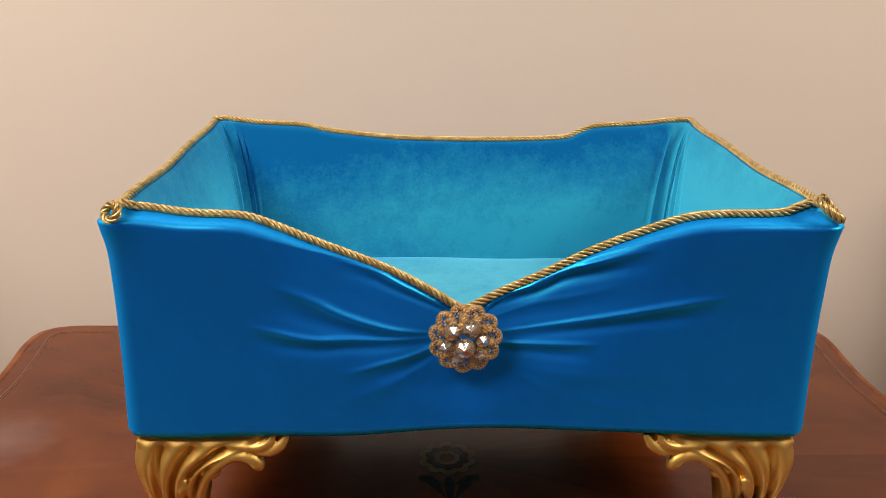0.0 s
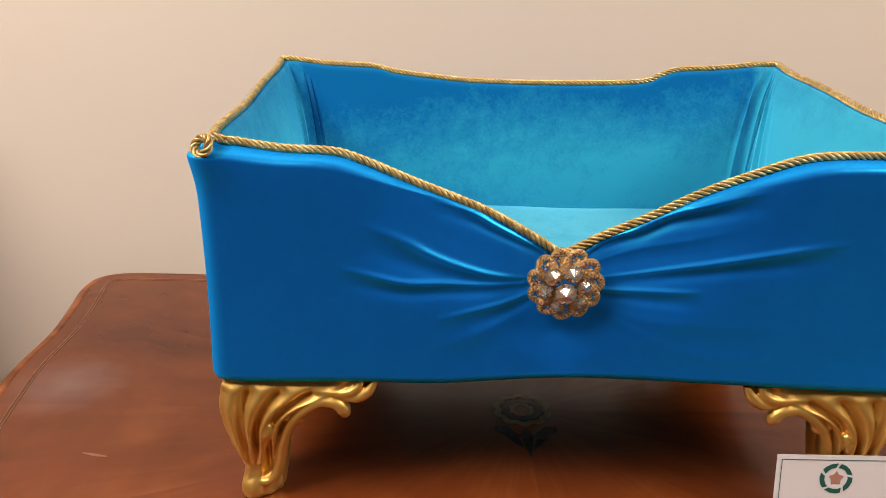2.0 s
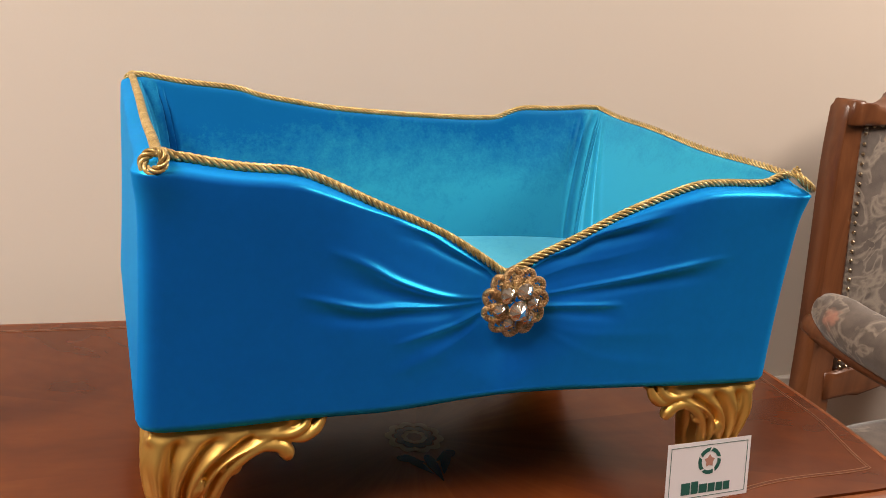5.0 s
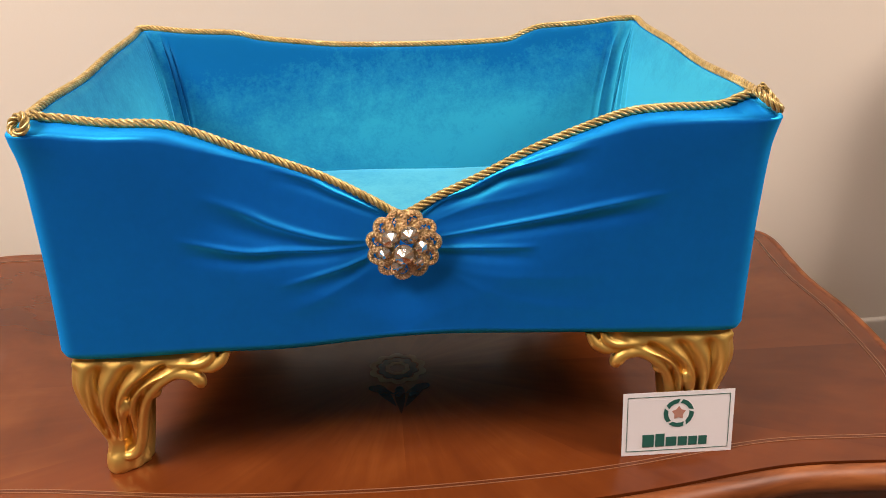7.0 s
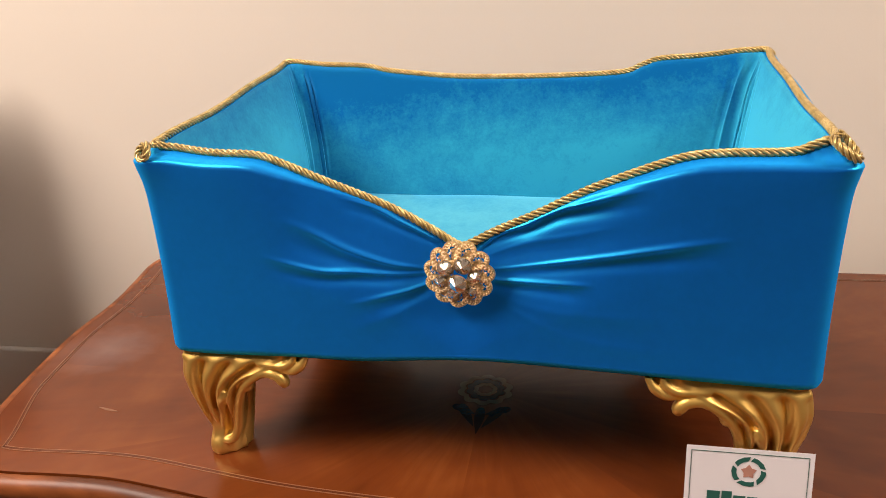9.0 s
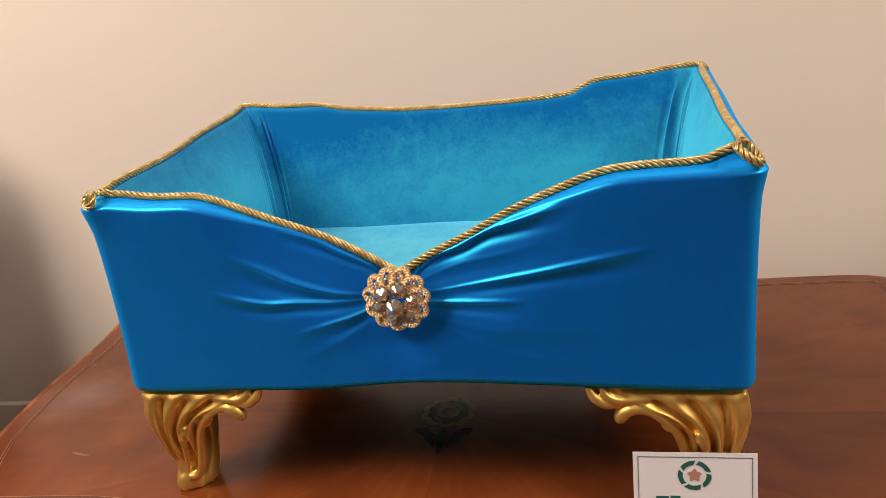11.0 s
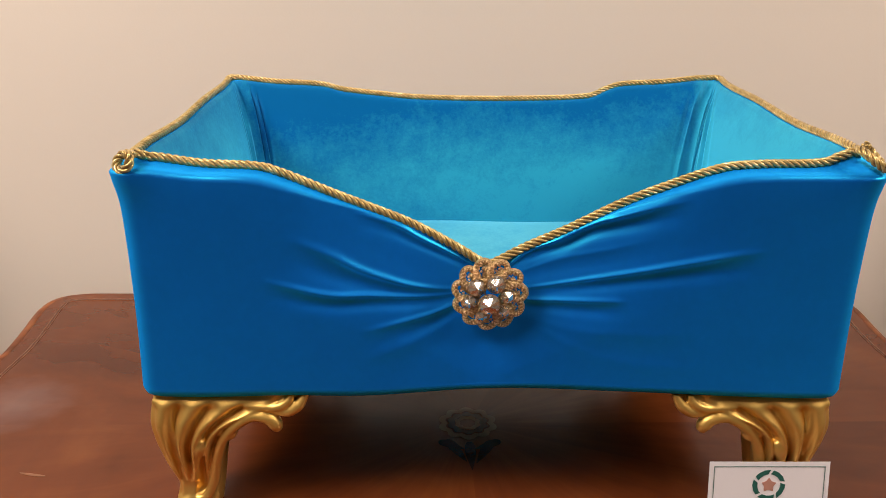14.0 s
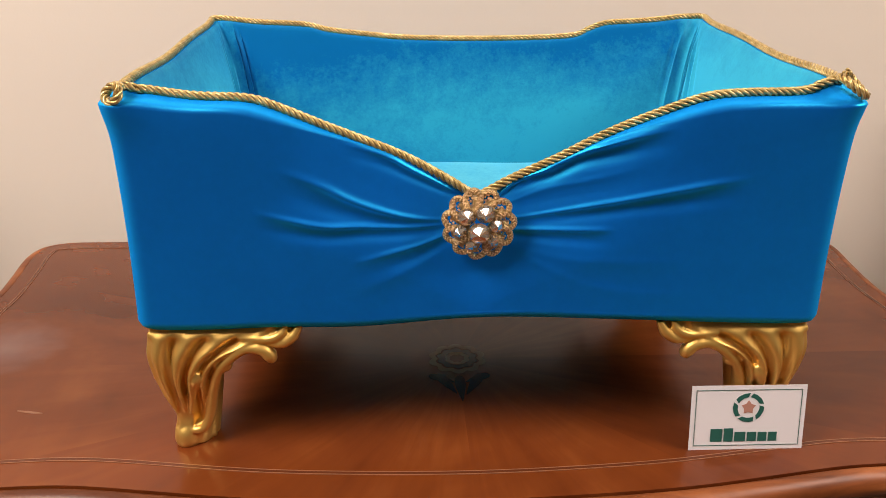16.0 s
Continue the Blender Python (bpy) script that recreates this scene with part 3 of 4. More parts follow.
def shell():
    rows = []
    bottom = np.where(SIDE == 0, 0.105 + 0.0065 * np.exp(-((PX - 0.03) / 0.11) ** 4) + 0.0010 * np.sin(PX * 40 + 1) * np.clip(1 - (PX / HALF) ** 6, 0, 1), 0.105)
    corner_tip = np.exp(-(CORNER / 0.022) ** 2) * np.where(PY < DEPTH / 2, 1.0, -0.3)
    lo = [(0.030, -0.002), (0.012, -0.0015), (0.005, 0.0), (0.0015, 0.0026), (0.0, 0.0065)]
    for d, dz in lo:
        rows.append((np.full(SIDE.shape, d), bottom + dz))
    z0 = bottom + 0.0065
    # towards the dip the front leans back to meet the rope, and the soft edge narrows
    near = np.where((SIDE == 0) & (ANG < -8), np.exp(-np.abs((PX - BROOCH[0]) / 0.120) ** 4), 0.0)
    neck = 0.90 * LIP * near
    soft_edge = 0.0100 - 0.0056 * near
    z1 = EDGE_Z - soft_edge
    n_out = 170
    for i in range(1, n_out + 1):
        k = i / n_out
        z = z0 + (z1 - z0) * k
        below = RIM - z
        d = 0.0012 * np.sin(np.pi * np.clip(k * 1.05, 0, 1)) - 0.0042 * corner_tip * np.exp(-((below - 0.008) / 0.017) ** 2)
        d = d - np.where((SIDE == 0) & (ANG < -8), fold_height(PX, z), 0.0)
        d = d + neck * np.clip(1 - (z1 - z) / 0.080, 0, 1) ** 1.4
        rows.append((d, z))
    # the top slopes up to the rope from a soft edge
    slope = [(0.0003, -0.0088), (0.0008, -0.0077), (0.0018, -0.0066), (0.0034, -0.0058), (0.0058, -0.0051), (0.0090, -0.0045), (0.0120, -0.0040), (0.0145, -0.0036), (0.0165, -0.0032)]
    for d, dz in slope:
        rows.append((neck + (LIP - neck) * d / 0.0165 - 0.0045 * corner_tip * max(0, 1 - d / 0.010), EDGE_Z + (RIM - EDGE_Z) * (d / 0.0165) ** 1.5 - 0.0032 + (dz + 0.0032) * (soft_edge - 0.0036) / 0.0064))
    for d, dz in ((0.0025, -0.0034), (0.0045, -0.0052), (0.0057, -0.0085)):
        rows.append((LIP + d, RIM + dz))
    n_in = 34
    floor_w = 0.128
    for i in range(1, n_in + 1):
        k = i / n_in
        z = (RIM - 0.0085) + (floor_w - RIM + 0.0085) * k
        bulge = 0.014 * np.sin(np.pi * min(1, k * 0.78)) + 0.006 * k
        # gathers in the two far corners, drawn together towards the seat
        gather = np.exp(-((ALONG + 0.001 + 0.003 * k) / (0.013 - 0.006 * k)) ** 2)
        phase = ALONG * (310 + 130 * k) + 0.9 * np.sin(ALONG * 260 + 1.3 * np.sign(PX)) + 0.4 * np.sin(k * 5 + np.sign(PX))
        pleat = np.where(PX < 0, 0.0030, 0.0032) * (2 * np.abs(np.sin(phase)) - 1) * gather * min(1, 8 * k) * (1 - 0.35 * k)
        # a fan of longer folds on the side wall, spreading from the far right corner
        spread = -ALONG / (0.018 + 0.085 * k)
        fan = 0.0028 * np.cos(math.tau * 2.6 * spread + 0.8 * k) * np.exp(-((spread - 0.55) / 0.33) ** 2)
        fan = np.where((SIDE == 1) & (PX > 0) & (ALONG < 0), fan, 0.0) * min(1, 4 * k)
        rows.append((LIP + 0.0057 + bulge + pleat + fan, z))
    return rows, len(rows) - n_in - 3


def skin(rows, bottom):
    verts, faces = [], []
    k = len(SIDE)
    for d, z in rows:
        x, y, _, _ = plan(d)
        verts.append(np.stack([x, y, np.broadcast_to(z, x.shape)], 1))
    for r in range(len(rows) - 1):
        a, b = r * k, (r + 1) * k
        for i in range(k):
            j = (i + 1) % k
            faces.append((a + i, a + j, b + j, b + i))
    if bottom:
        faces.append(tuple(reversed(range(k))))
    return np.concatenate(verts), faces


ROWS, SEAM = shell()
v, f = skin(ROWS[:SEAM + 1], True)
raw("padded_shell", v, f, VELVET, bed, "blue velvet walls gathered into pleats in front")
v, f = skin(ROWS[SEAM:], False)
raw("lining", v, f, LINING, bed, "blue velvet lining with pale turquoise sheen painted in")

# added unseen black sheet: stops reflections and bounced light below the bed
bm = bmesh.new()
box(bm, -HALF + 0.012, HALF - 0.012, 0.014, DEPTH - 0.014, 0.1085, 0.1105, 0.0008)
part("underside", bm, UNDER, bed, "added black sheet that darkens the gap under the bed", False)


# cushion inside
def cushion():
    nx, ny = 40, 30
    w, d0, d1 = HALF - 0.027, 0.028, DEPTH - 0.028
    verts, faces = [], []
    for j in range(ny + 1):
        for i in range(nx + 1):
            u, q = -1 + 2 * i / nx, -1 + 2 * j / ny
            edge = (1 - abs(u) ** 16) * (1 - abs(q) ** 16)
            yy = (d0 + d1) / 2 + q * (d1 - d0) / 2
            verts.append((u * w * (1 + 0.055 * yy / DEPTH), yy, 0.146 + 0.006 * edge + 0.0006 * math.sin(9 * u + 3 * q)))
    n = len(verts)
    verts += [(x, y, 0.115) for x, y, z in verts]
    for j in range(ny):
        for i in range(nx):
            a = j * (nx + 1) + i
            faces.append((a, a + 1, a + nx + 2, a + nx + 1))
            faces.append((n + a, n + a + nx + 1, n + a + nx + 2, n + a + 1))
    ring = [i for i in range(nx)] + [nx + j * (nx + 1) for j in range(ny)] + [(ny + 1) * (nx + 1) - 1 - i for i in range(nx)] + [(ny - j) * (nx + 1) for j in range(ny)]
    for i, a in enumerate(ring):
        b = ring[(i + 1) % len(ring)]
        faces.append((a, n + a, n + b, b))
    return verts, faces


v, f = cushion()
raw("cushion", v, f, SEAT_PAD, bed, "flat velvet seat pad with dimmer turquoise sheen painted in")

# rope along the rim
x, y, _, _ = plan(np.where(SIDE % 2 == 1, 0.0110 - 0.001 * PY / DEPTH, 0.0165) - 0.003 * np.exp(-(CORNER / 0.018) ** 2) * (PY > DEPTH / 2), 0.012)
for _ in range(8):
    x, y = [np.where(CORNER < 0.03, (np.roll(q, 1) + q + np.roll(q, -1)) / 3, q) for q in (x, y)]
crest = np.stack([x, y, RIM - 0.001], 1)
crest = np.vstack([crest, crest[:1]])
v, f = rope_arrays(crest, 0.0032)
raw("rope_trim", v, f, ROPE, bed, "gold twisted rope trim")


def corner_loop(centre, facing, along, long, wide, start):
    """A loop of rope over a corner: its eye's normal, its long direction, half length and half width."""
    n = Vector(facing).normalized()
    a1 = Vector(along)
    a1 = (a1 - n * a1.dot(n)).normalized()
    a2 = n.cross(a1)
    line = []
    for a in np.linspace(radians(start), radians(start + 380), 48):
        lift = -0.0015 + 0.0042 * (a - radians(start)) / math.tau
        line.append(Vector(centre) + long * math.cos(a) * a1 + wide * math.sin(a) * a2 + n * lift)
    v, f = rope_arrays(spline(line, 3), 0.0031)
    return raw("corner_loop", v, f, ROPE, bed, "gold rope loop over the corner")


corner_loop((-HALF + 0.0090, 0.0032, 0.2726), (-0.40, -0.82, 0.42), (1, -0.3, 0.3), 0.0064, 0.0058, 30)
corner_loop((HALF - 0.0102, 0.0045, 0.2782), (0.62, -0.20, 0.76), (0.67, -0.56, -0.48), 0.0095, 0.0062, 170)
for sx in (-1, 1):
    corner_loop((sx * (HALF * 1.055 - 0.011), DEPTH - 0.008, rim(BACK_RIM, sx * 0.25) - 0.0080), (sx * 0.6, 0.7, 0.4), (0, 0, 1), 0.0066, 0.0066, 100)


# ---- carved legs ----
def leg_mesh():
    """Corner leg at the origin's outer corner, wings along +x and +y, top at 0.112."""
    bm_v, bm_f = [], []

    def add(p, r, sides=18):
        q = spline(p, 6)
        rr = np.interp(np.linspace(0, 1, len(q)), np.linspace(0, 1, len(r)), r)
        v, f = tube_arrays(q, rr, sides, len(bm_v))
        bm_v.extend(v.tolist())
        bm_f.extend(f)

    # core of the corner, from the toe up
    add([(0.021, 0.021, 0.000), (0.023, 0.023, 0.010), (0.026, 0.026, 0.024), (0.028, 0.028, 0.046), (0.028, 0.028, 0.070), (0.029, 0.029, 0.110)],
        [0.0130, 0.0140, 0.0125, 0.0125, 0.015, 0.019], 28)
    # smooth rear column and its heel
    add([(0.027, 0.029, 0.001), (0.028, 0.030, 0.012), (0.031, 0.033, 0.035), (0.034, 0.036, 0.070), (0.034, 0.036, 0.100)], [0.0120, 0.0128, 0.0128, 0.0140, 0.017], 28)
    # rounded toe
    add([(0.0180, 0.0170, 0.000), (0.0170, 0.0155, 0.005), (0.0175, 0.0155, 0.010), (0.022, 0.020, 0.018)], [0.0090, 0.0108, 0.0100, 0.008], 28)
    add([(0.0160, 0.0160, 0.005), (0.030, 0.030, 0.006)], [0.0115, 0.0135], 28)
    nt, ns = 60, 72
    tau = np.linspace(0, 1, nt)
    outer = resample(spline([(0.0085, 0.0085, 0.002), (0.0075, 0.0075, 0.011), (0.0100, 0.0100, 0.025), (0.0075, 0.0075, 0.046), (0.0025, 0.0025, 0.068), (0.000, 0.000, 0.086), (0.003, 0.003, 0.112)], 10), 0.001)
    inner = resample(spline([(0.033, 0.012, 0.002), (0.036, 0.012, 0.013), (0.040, 0.012, 0.028), (0.044, 0.010, 0.050), (0.050, 0.006, 0.070), (0.062, 0.004, 0.083), (0.078, 0.003, 0.090),
                             (0.096, 0.003, 0.094), (0.110, 0.003, 0.101), (0.116, 0.003, 0.112)], 10), 0.001)
    def along(p):
        q = np.linspace(0, 1, len(p))
        return np.stack([np.interp(tau, q, p[:, i]) for i in range(3)], 1)
    o, n_ = along(outer), along(inner)
    top = np.clip((tau - 0.55) / 0.45, 0, 1)[:, None]
    for swap in (0, 1):
        sig = np.linspace(0, 1, ns)
        g = o[:, None, :] * (1 - sig[None, :, None]) + n_[:, None, :] * sig[None, :, None]
        # crests fan out of the ankle, bending towards the tip of the wing
        phase = 4.0 * (sig[None, :] ** 0.85) + 0.45 * np.sin(2.6 * tau)[:, None] * sig[None, :]
        crest = (np.sqrt(np.sin(np.pi * phase) ** 2 + 0.05) - 0.2236) / 0.80
        flat = smoothstep(0.84, 0.93, tau)[:, None] * (1 - smoothstep(0.70, 0.82, sig))[None, :]
        crest = crest * (1 - flat) + (1.0 - 0.85 * smoothstep(0.88, 1.0, tau))[:, None] * flat
        amp = 0.0092 * smoothstep(0.08, 0.42, tau)[:, None] * (1 - 0.30 * top)
        lift = amp * crest + 0.002 * np.sin(np.pi * sig)[None, :] * (1 - top)
        front = g.copy()
        front[:, :, 1] -= lift - 0.0045
        back = g.copy()
        back[:, :, 1] += 0.015
        vs = np.concatenate([front.reshape(-1, 3), back.reshape(-1, 3)])
        if swap:
            vs = vs[:, [1, 0, 2]]
        base, m0 = len(bm_v), nt * ns
        bm_v.extend(vs.tolist())
        for i in range(nt - 1):
            for j in range(ns - 1):
                a = i * ns + j
                quad = (a, a + 1, a + ns + 1, a + ns)
                rear = (m0 + a, m0 + a + ns, m0 + a + ns + 1, m0 + a + 1)
                for q in (quad, rear):
                    bm_f.append(tuple(base + k for k in (q if not swap else q[::-1])))
        ring = list(range(ns - 1)) + [i * ns + ns - 1 for i in range(nt - 1)] + [nt * ns - 1 - j for j in range(ns - 1)] + [(nt - 1 - i) * ns for i in range(nt - 1)]
        for i, a in enumerate(ring):
            b = ring[(i + 1) % len(ring)]
            q = (a, m0 + a, m0 + b, b)
            bm_f.append(tuple(base + k for k in (q if not swap else q[::-1])))

        def w(a, p, h):
            return (p, a, h) if swap else (a, p, h)
        strands = [
            ([(0.016, 0.0125, 0.017), (0.025, 0.0100, 0.014), (0.0335, 0.0100, 0.017), (0.0395, 0.0105, 0.030), (0.0445, 0.008, 0.052), (0.052, 0.004, 0.071), (0.064, 0.002, 0.084), (0.076, 0.002, 0.0905), (0.087, 0.002, 0.0895), (0.0925, 0.003, 0.084), (0.0935, 0.004, 0.0785)],
             [0.0022, 0.0030, 0.0038, 0.0042, 0.0044, 0.0040, 0.0040, 0.0042, 0.0050, 0.0058, 0.0036]),
            ([(0.070, 0.003, 0.099), (0.084, 0.002, 0.098), (0.096, 0.001, 0.099), (0.104, 0.001, 0.104), (0.107, 0.002, 0.112)], [0.0022, 0.0030, 0.0036, 0.0032, 0.002]),
            ([(0.092, 0.003, 0.095), (0.103, 0.002, 0.095), (0.112, 0.001, 0.101), (0.118, 0.002, 0.111)], [0.003, 0.0044, 0.0042, 0.0022]),
            ([(0.088, 0.008, 0.104), (0.098, 0.008, 0.105), (0.108, 0.008, 0.107)], [0.005, 0.007, 0.004]),
            ([(0.046, 0.008, 0.078), (0.052, 0.006, 0.0755), (0.057, 0.005, 0.0745), (0.060, 0.005, 0.078)], [0.004, 0.0052, 0.0050, 0.0036]),
            # short leaf that ends in a sharp notch half way up
            ([(0.024, 0.010, 0.030), (0.028, 0.007, 0.050), (0.033, 0.003, 0.064), (0.036, 0.003, 0.070)], [0.002, 0.0036, 0.0044, 0.0016]),
        ]
        for pts, r in strands:
            add([w(*p) for p in pts], r)
    mesh = bpy.data.meshes.new("leg")
    mesh.from_pydata(bm_v, [], bm_f)
    tmp = new("leg_source", mesh)
    mod = tmp.modifiers.new("fuse", "REMESH")
    mod.mode, mod.voxel_size, mod.use_smooth_shade = "VOXEL", 0.0009, True
    sm = tmp.modifiers.new("soften", "SMOOTH")
    sm.factor, sm.iterations = 0.5, 4
    bpy.context.view_layer.update()
    done = bpy.data.meshes.new_from_object(tmp.evaluated_get(bpy.context.evaluated_depsgraph_get()))
    bpy.data.objects.remove(tmp)
    bpy.data.meshes.remove(mesh)
    done.name = "leg"
    # flat top and sole
    for q in done.vertices:
        q.co.z = min(max(q.co.z, 0.0), 0.1100)
    return done


LEG = leg_mesh()
LEG.materials.append(GOLD)
LEG.polygons.foreach_set("use_smooth", [True] * len(LEG.polygons))
LX = HALF - 0.005
for sx, sy in ((-1, -1), (1, -1), (-1, 1), (1, 1)):
    ob = new("leg", LEG)
    ob.parent = bed
    ob.matrix_basis = Matrix.Translation((sx * LX, 0.0038 if sy < 0 else DEPTH - 0.005, 0)) @ Matrix.Diagonal((-sx * (0.94 if sx < 0 else 0.97), -sy, 0.98, 1))
    ob["label"] = "gilded carved scroll leg"


# ---- brooch ----
def brooch():
    m = Matrix.Translation((BROOCH[0], 0.0015, BROOCH[1])) @ pose(0, 0, 0, 90, 0, 0)
    R = 0.0248

    def tubes(name, lines, r, sides, parent, label="", mm=None):
        verts, faces = [], []
        for p in lines:
            v, f = tube_arrays(np.asarray(p, float), r, sides, len(verts))
            verts.extend(v.tolist())
            faces.extend(f)
        return raw(name, verts, faces, BROOCH_GOLD, parent, label, True, mm)

    ring = [(0.45 * R * math.cos(t), 0.45 * R * math.sin(t), 0.004) for t in np.linspace(0, math.tau, 24)]
    setting = tubes("brooch", [ring], 0.002, 6, bed, "gold flower brooch set with rhinestones", m)
    beads = []
    for k in range(11):
        a0 = math.tau * k / 11 + 0.14
        c = np.array([math.cos(a0), math.sin(a0)])
        s = np.array([-c[1], c[0]])
        loop = []
        for t in np.linspace(0, math.tau, 22):
            q = c * R * (0.70 + 0.27 * math.cos(t)) + s * R * (0.225 * math.sin(t) - 0.06 * math.cos(t))
            loop.append((q[0], q[1], 0.0040 - 0.0015 * math.cos(t)))
        for grow, count, rise in ((1.0, 15, 0.0010), (1.14, 16, 0.0003), (0.84, 12, 0.0006)):
            for t in np.linspace(-2.7, 2.6, count):
                q = c * R * (0.70 + 0.27 * grow * math.cos(t)) + s * R * (0.225 * grow * math.sin(t) - 0.06 * math.cos(t))
                beads.append((q[0], q[1], 0.0054 + rise - 0.0015 * math.cos(t), 0.00070))
        for t, o in ((0.87, 0.02), (0.80, 0.10), (0.78, -0.01), (0.71, 0.05)):
            q = c * R * t + s * R * o
            beads.append((q[0], q[1], 0.0040, 0.0010))
        arc = [(*(c * R * t + s * R * 0.1 * math.sin(t * 6)), 0.003) for t in np.linspace(0.25, 0.8, 6)]
        tubes("petal", [loop, arc], 0.0022, 8, setting)
    # small pave stones, one joined part
    bm = bmesh.new()
    for x, y, z, r in beads:
        bmesh.ops.create_icosphere(bm, subdivisions=1, radius=r, matrix=Matrix.Translation((x, y, z)))
    tagged(part("pave", bm, PAVE, setting, "tiny amber rhinestones", False), kind="stuff")
    # large stones: a ring of facets up to a point, in a claw rim
    stones = [(-73, 57, 50, 0.0085), (30, 75, 52, 0.0085), (-5, -35, 58, 0.0105), (-110, -35, 40, 0.0075), (97, 3, 40, 0.0075), (-37, -115, 38, 0.0065), (70, -90, 42, 0.0065)]
    for x, y, r, z in stones:
        x, y, r = x * R / 205, y * R / 205, r * R / 205
        bm = bmesh.new()
        n = 12
        tip = bm.verts.new((0, 0, r * 0.72))
        mid = [bm.verts.new((0.70 * r * math.cos(t), 0.70 * r * math.sin(t), r * (0.12 + 0.13 * (i % 2)))) for i, t in enumerate(np.linspace(0, math.tau, n, endpoint=False))]
        rimv = [bm.verts.new((r * math.cos(t + math.pi / n), r * math.sin(t + math.pi / n), 0)) for t in np.linspace(0, math.tau, n, endpoint=False)]
        low = bm.verts.new((0, 0, -r * 0.5))
        for i in range(n):
            j = (i + 1) % n
            bm.faces.new((tip, mid[i], mid[j]))
            bm.faces.new((mid[i], rimv[i], mid[j]))
            bm.faces.new((rimv[i], rimv[j], mid[j]))
            bm.faces.new((low, rimv[j], rimv[i]))
        part("gem", bm, CRYSTAL, setting, "faceted clear rhinestone", False, Matrix.Translation((x, y, z)) @ pose(0, 0, 0, 6 * math.sin(x * 900), 6 * math.cos(y * 900), 0))
        v, f = tube_arrays([(1.0 * r * math.cos(t), 1.0 * r * math.sin(t), -0.0003) for t in np.linspace(0, math.tau, 20)], 0.0004, 5)
        claws = [v.tolist()]
        fs = list(f)
        for t in (0.4, 1.97, 3.54, 5.11):
            v2, f2 = tube_arrays([(1.03 * r * math.cos(t), 1.03 * r * math.sin(t), -0.004), (1.02 * r * math.cos(t), 1.02 * r * math.sin(t), 0.0), (0.88 * r * math.cos(t), 0.88 * r * math.sin(t), 0.0009)], 0.0005, 5, sum(len(q) for q in claws))
            claws.append(v2.tolist())
            fs += f2
        raw("claw_setting", [q for c in claws for q in c], fs, BROOCH_GOLD, setting, "", True, Matrix.Translation((x, y, z)))


brooch()


# ---- card ----
def card_thing():
    cw, ch = 0.0895, 0.0525
    lean = 10.0
    m = pose(0.4463, 0.6042, T + 0.0003, 90 - lean, 0, -2.0)
    card = box_part("business_card", (-cw / 2, cw / 2, 0, ch, -0.0004, 0.0), CARD)
    card.matrix_basis = m
    tagged(card, "white card with green print leaning against the gold leg", "card")
    z = 0.00035

    def bar(name, x0, x1, y0, y1, mat):
        return box_part(name, (x0, x1, y0, y1, 0.0, z), mat, card)

    b = 0.0035
    for x0, x1, y0, y1 in ((-cw / 2 + b, cw / 2 - b, b, b + 0.0003), (-cw / 2 + b, cw / 2 - b, ch - b - 0.0003, ch - b),
                           (-cw / 2 + b, -cw / 2 + b + 0.0003, b + 0.0003, ch - b - 0.0003), (cw / 2 - b - 0.0003, cw / 2 - b, b + 0.0003, ch - b - 0.0003)):
        bar("border_line", x0, x1, y0, y1, GREEN)
    x = -0.0283
    for wd, hg in ((0.0105, 0.0120), (0.0085, 0.0125), (0.0098, 0.0090), (0.0085, 0.0088), (0.0082, 0.0086), (0.0080, 0.0086)):
        bar("printed_bar", x, x + wd - 0.0013, 0.0068, 0.0068 + hg * 0.86, GREEN)
        x += wd
    cx, cy = 0.0, 0.0345
    for k in range(5):
        a = [radians(72 * k + 14 + t) for t in (0, 22, 44, 60)]
        outer = [(cx + 0.0122 * math.cos(t), cy + 0.0118 * math.sin(t)) for t in a]
        inner = [(cx + 0.0087 * math.cos(t + 0.16), cy + 0.0085 * math.sin(t + 0.16)) for t in reversed(a)]
        flat_shape("logo_segment", outer + inner, 0.0, GREEN, card, z)
    star = [(cx + (0.0058 if i % 2 == 0 else 0.0036) * math.sin(i * math.pi / 5), cy + (0.0058 if i % 2 == 0 else 0.0036) * math.cos(i * math.pi / 5)) for i in range(10)]
    flat_shape("logo_centre", star, 0.0, BROWN, card, z)


card_thing()


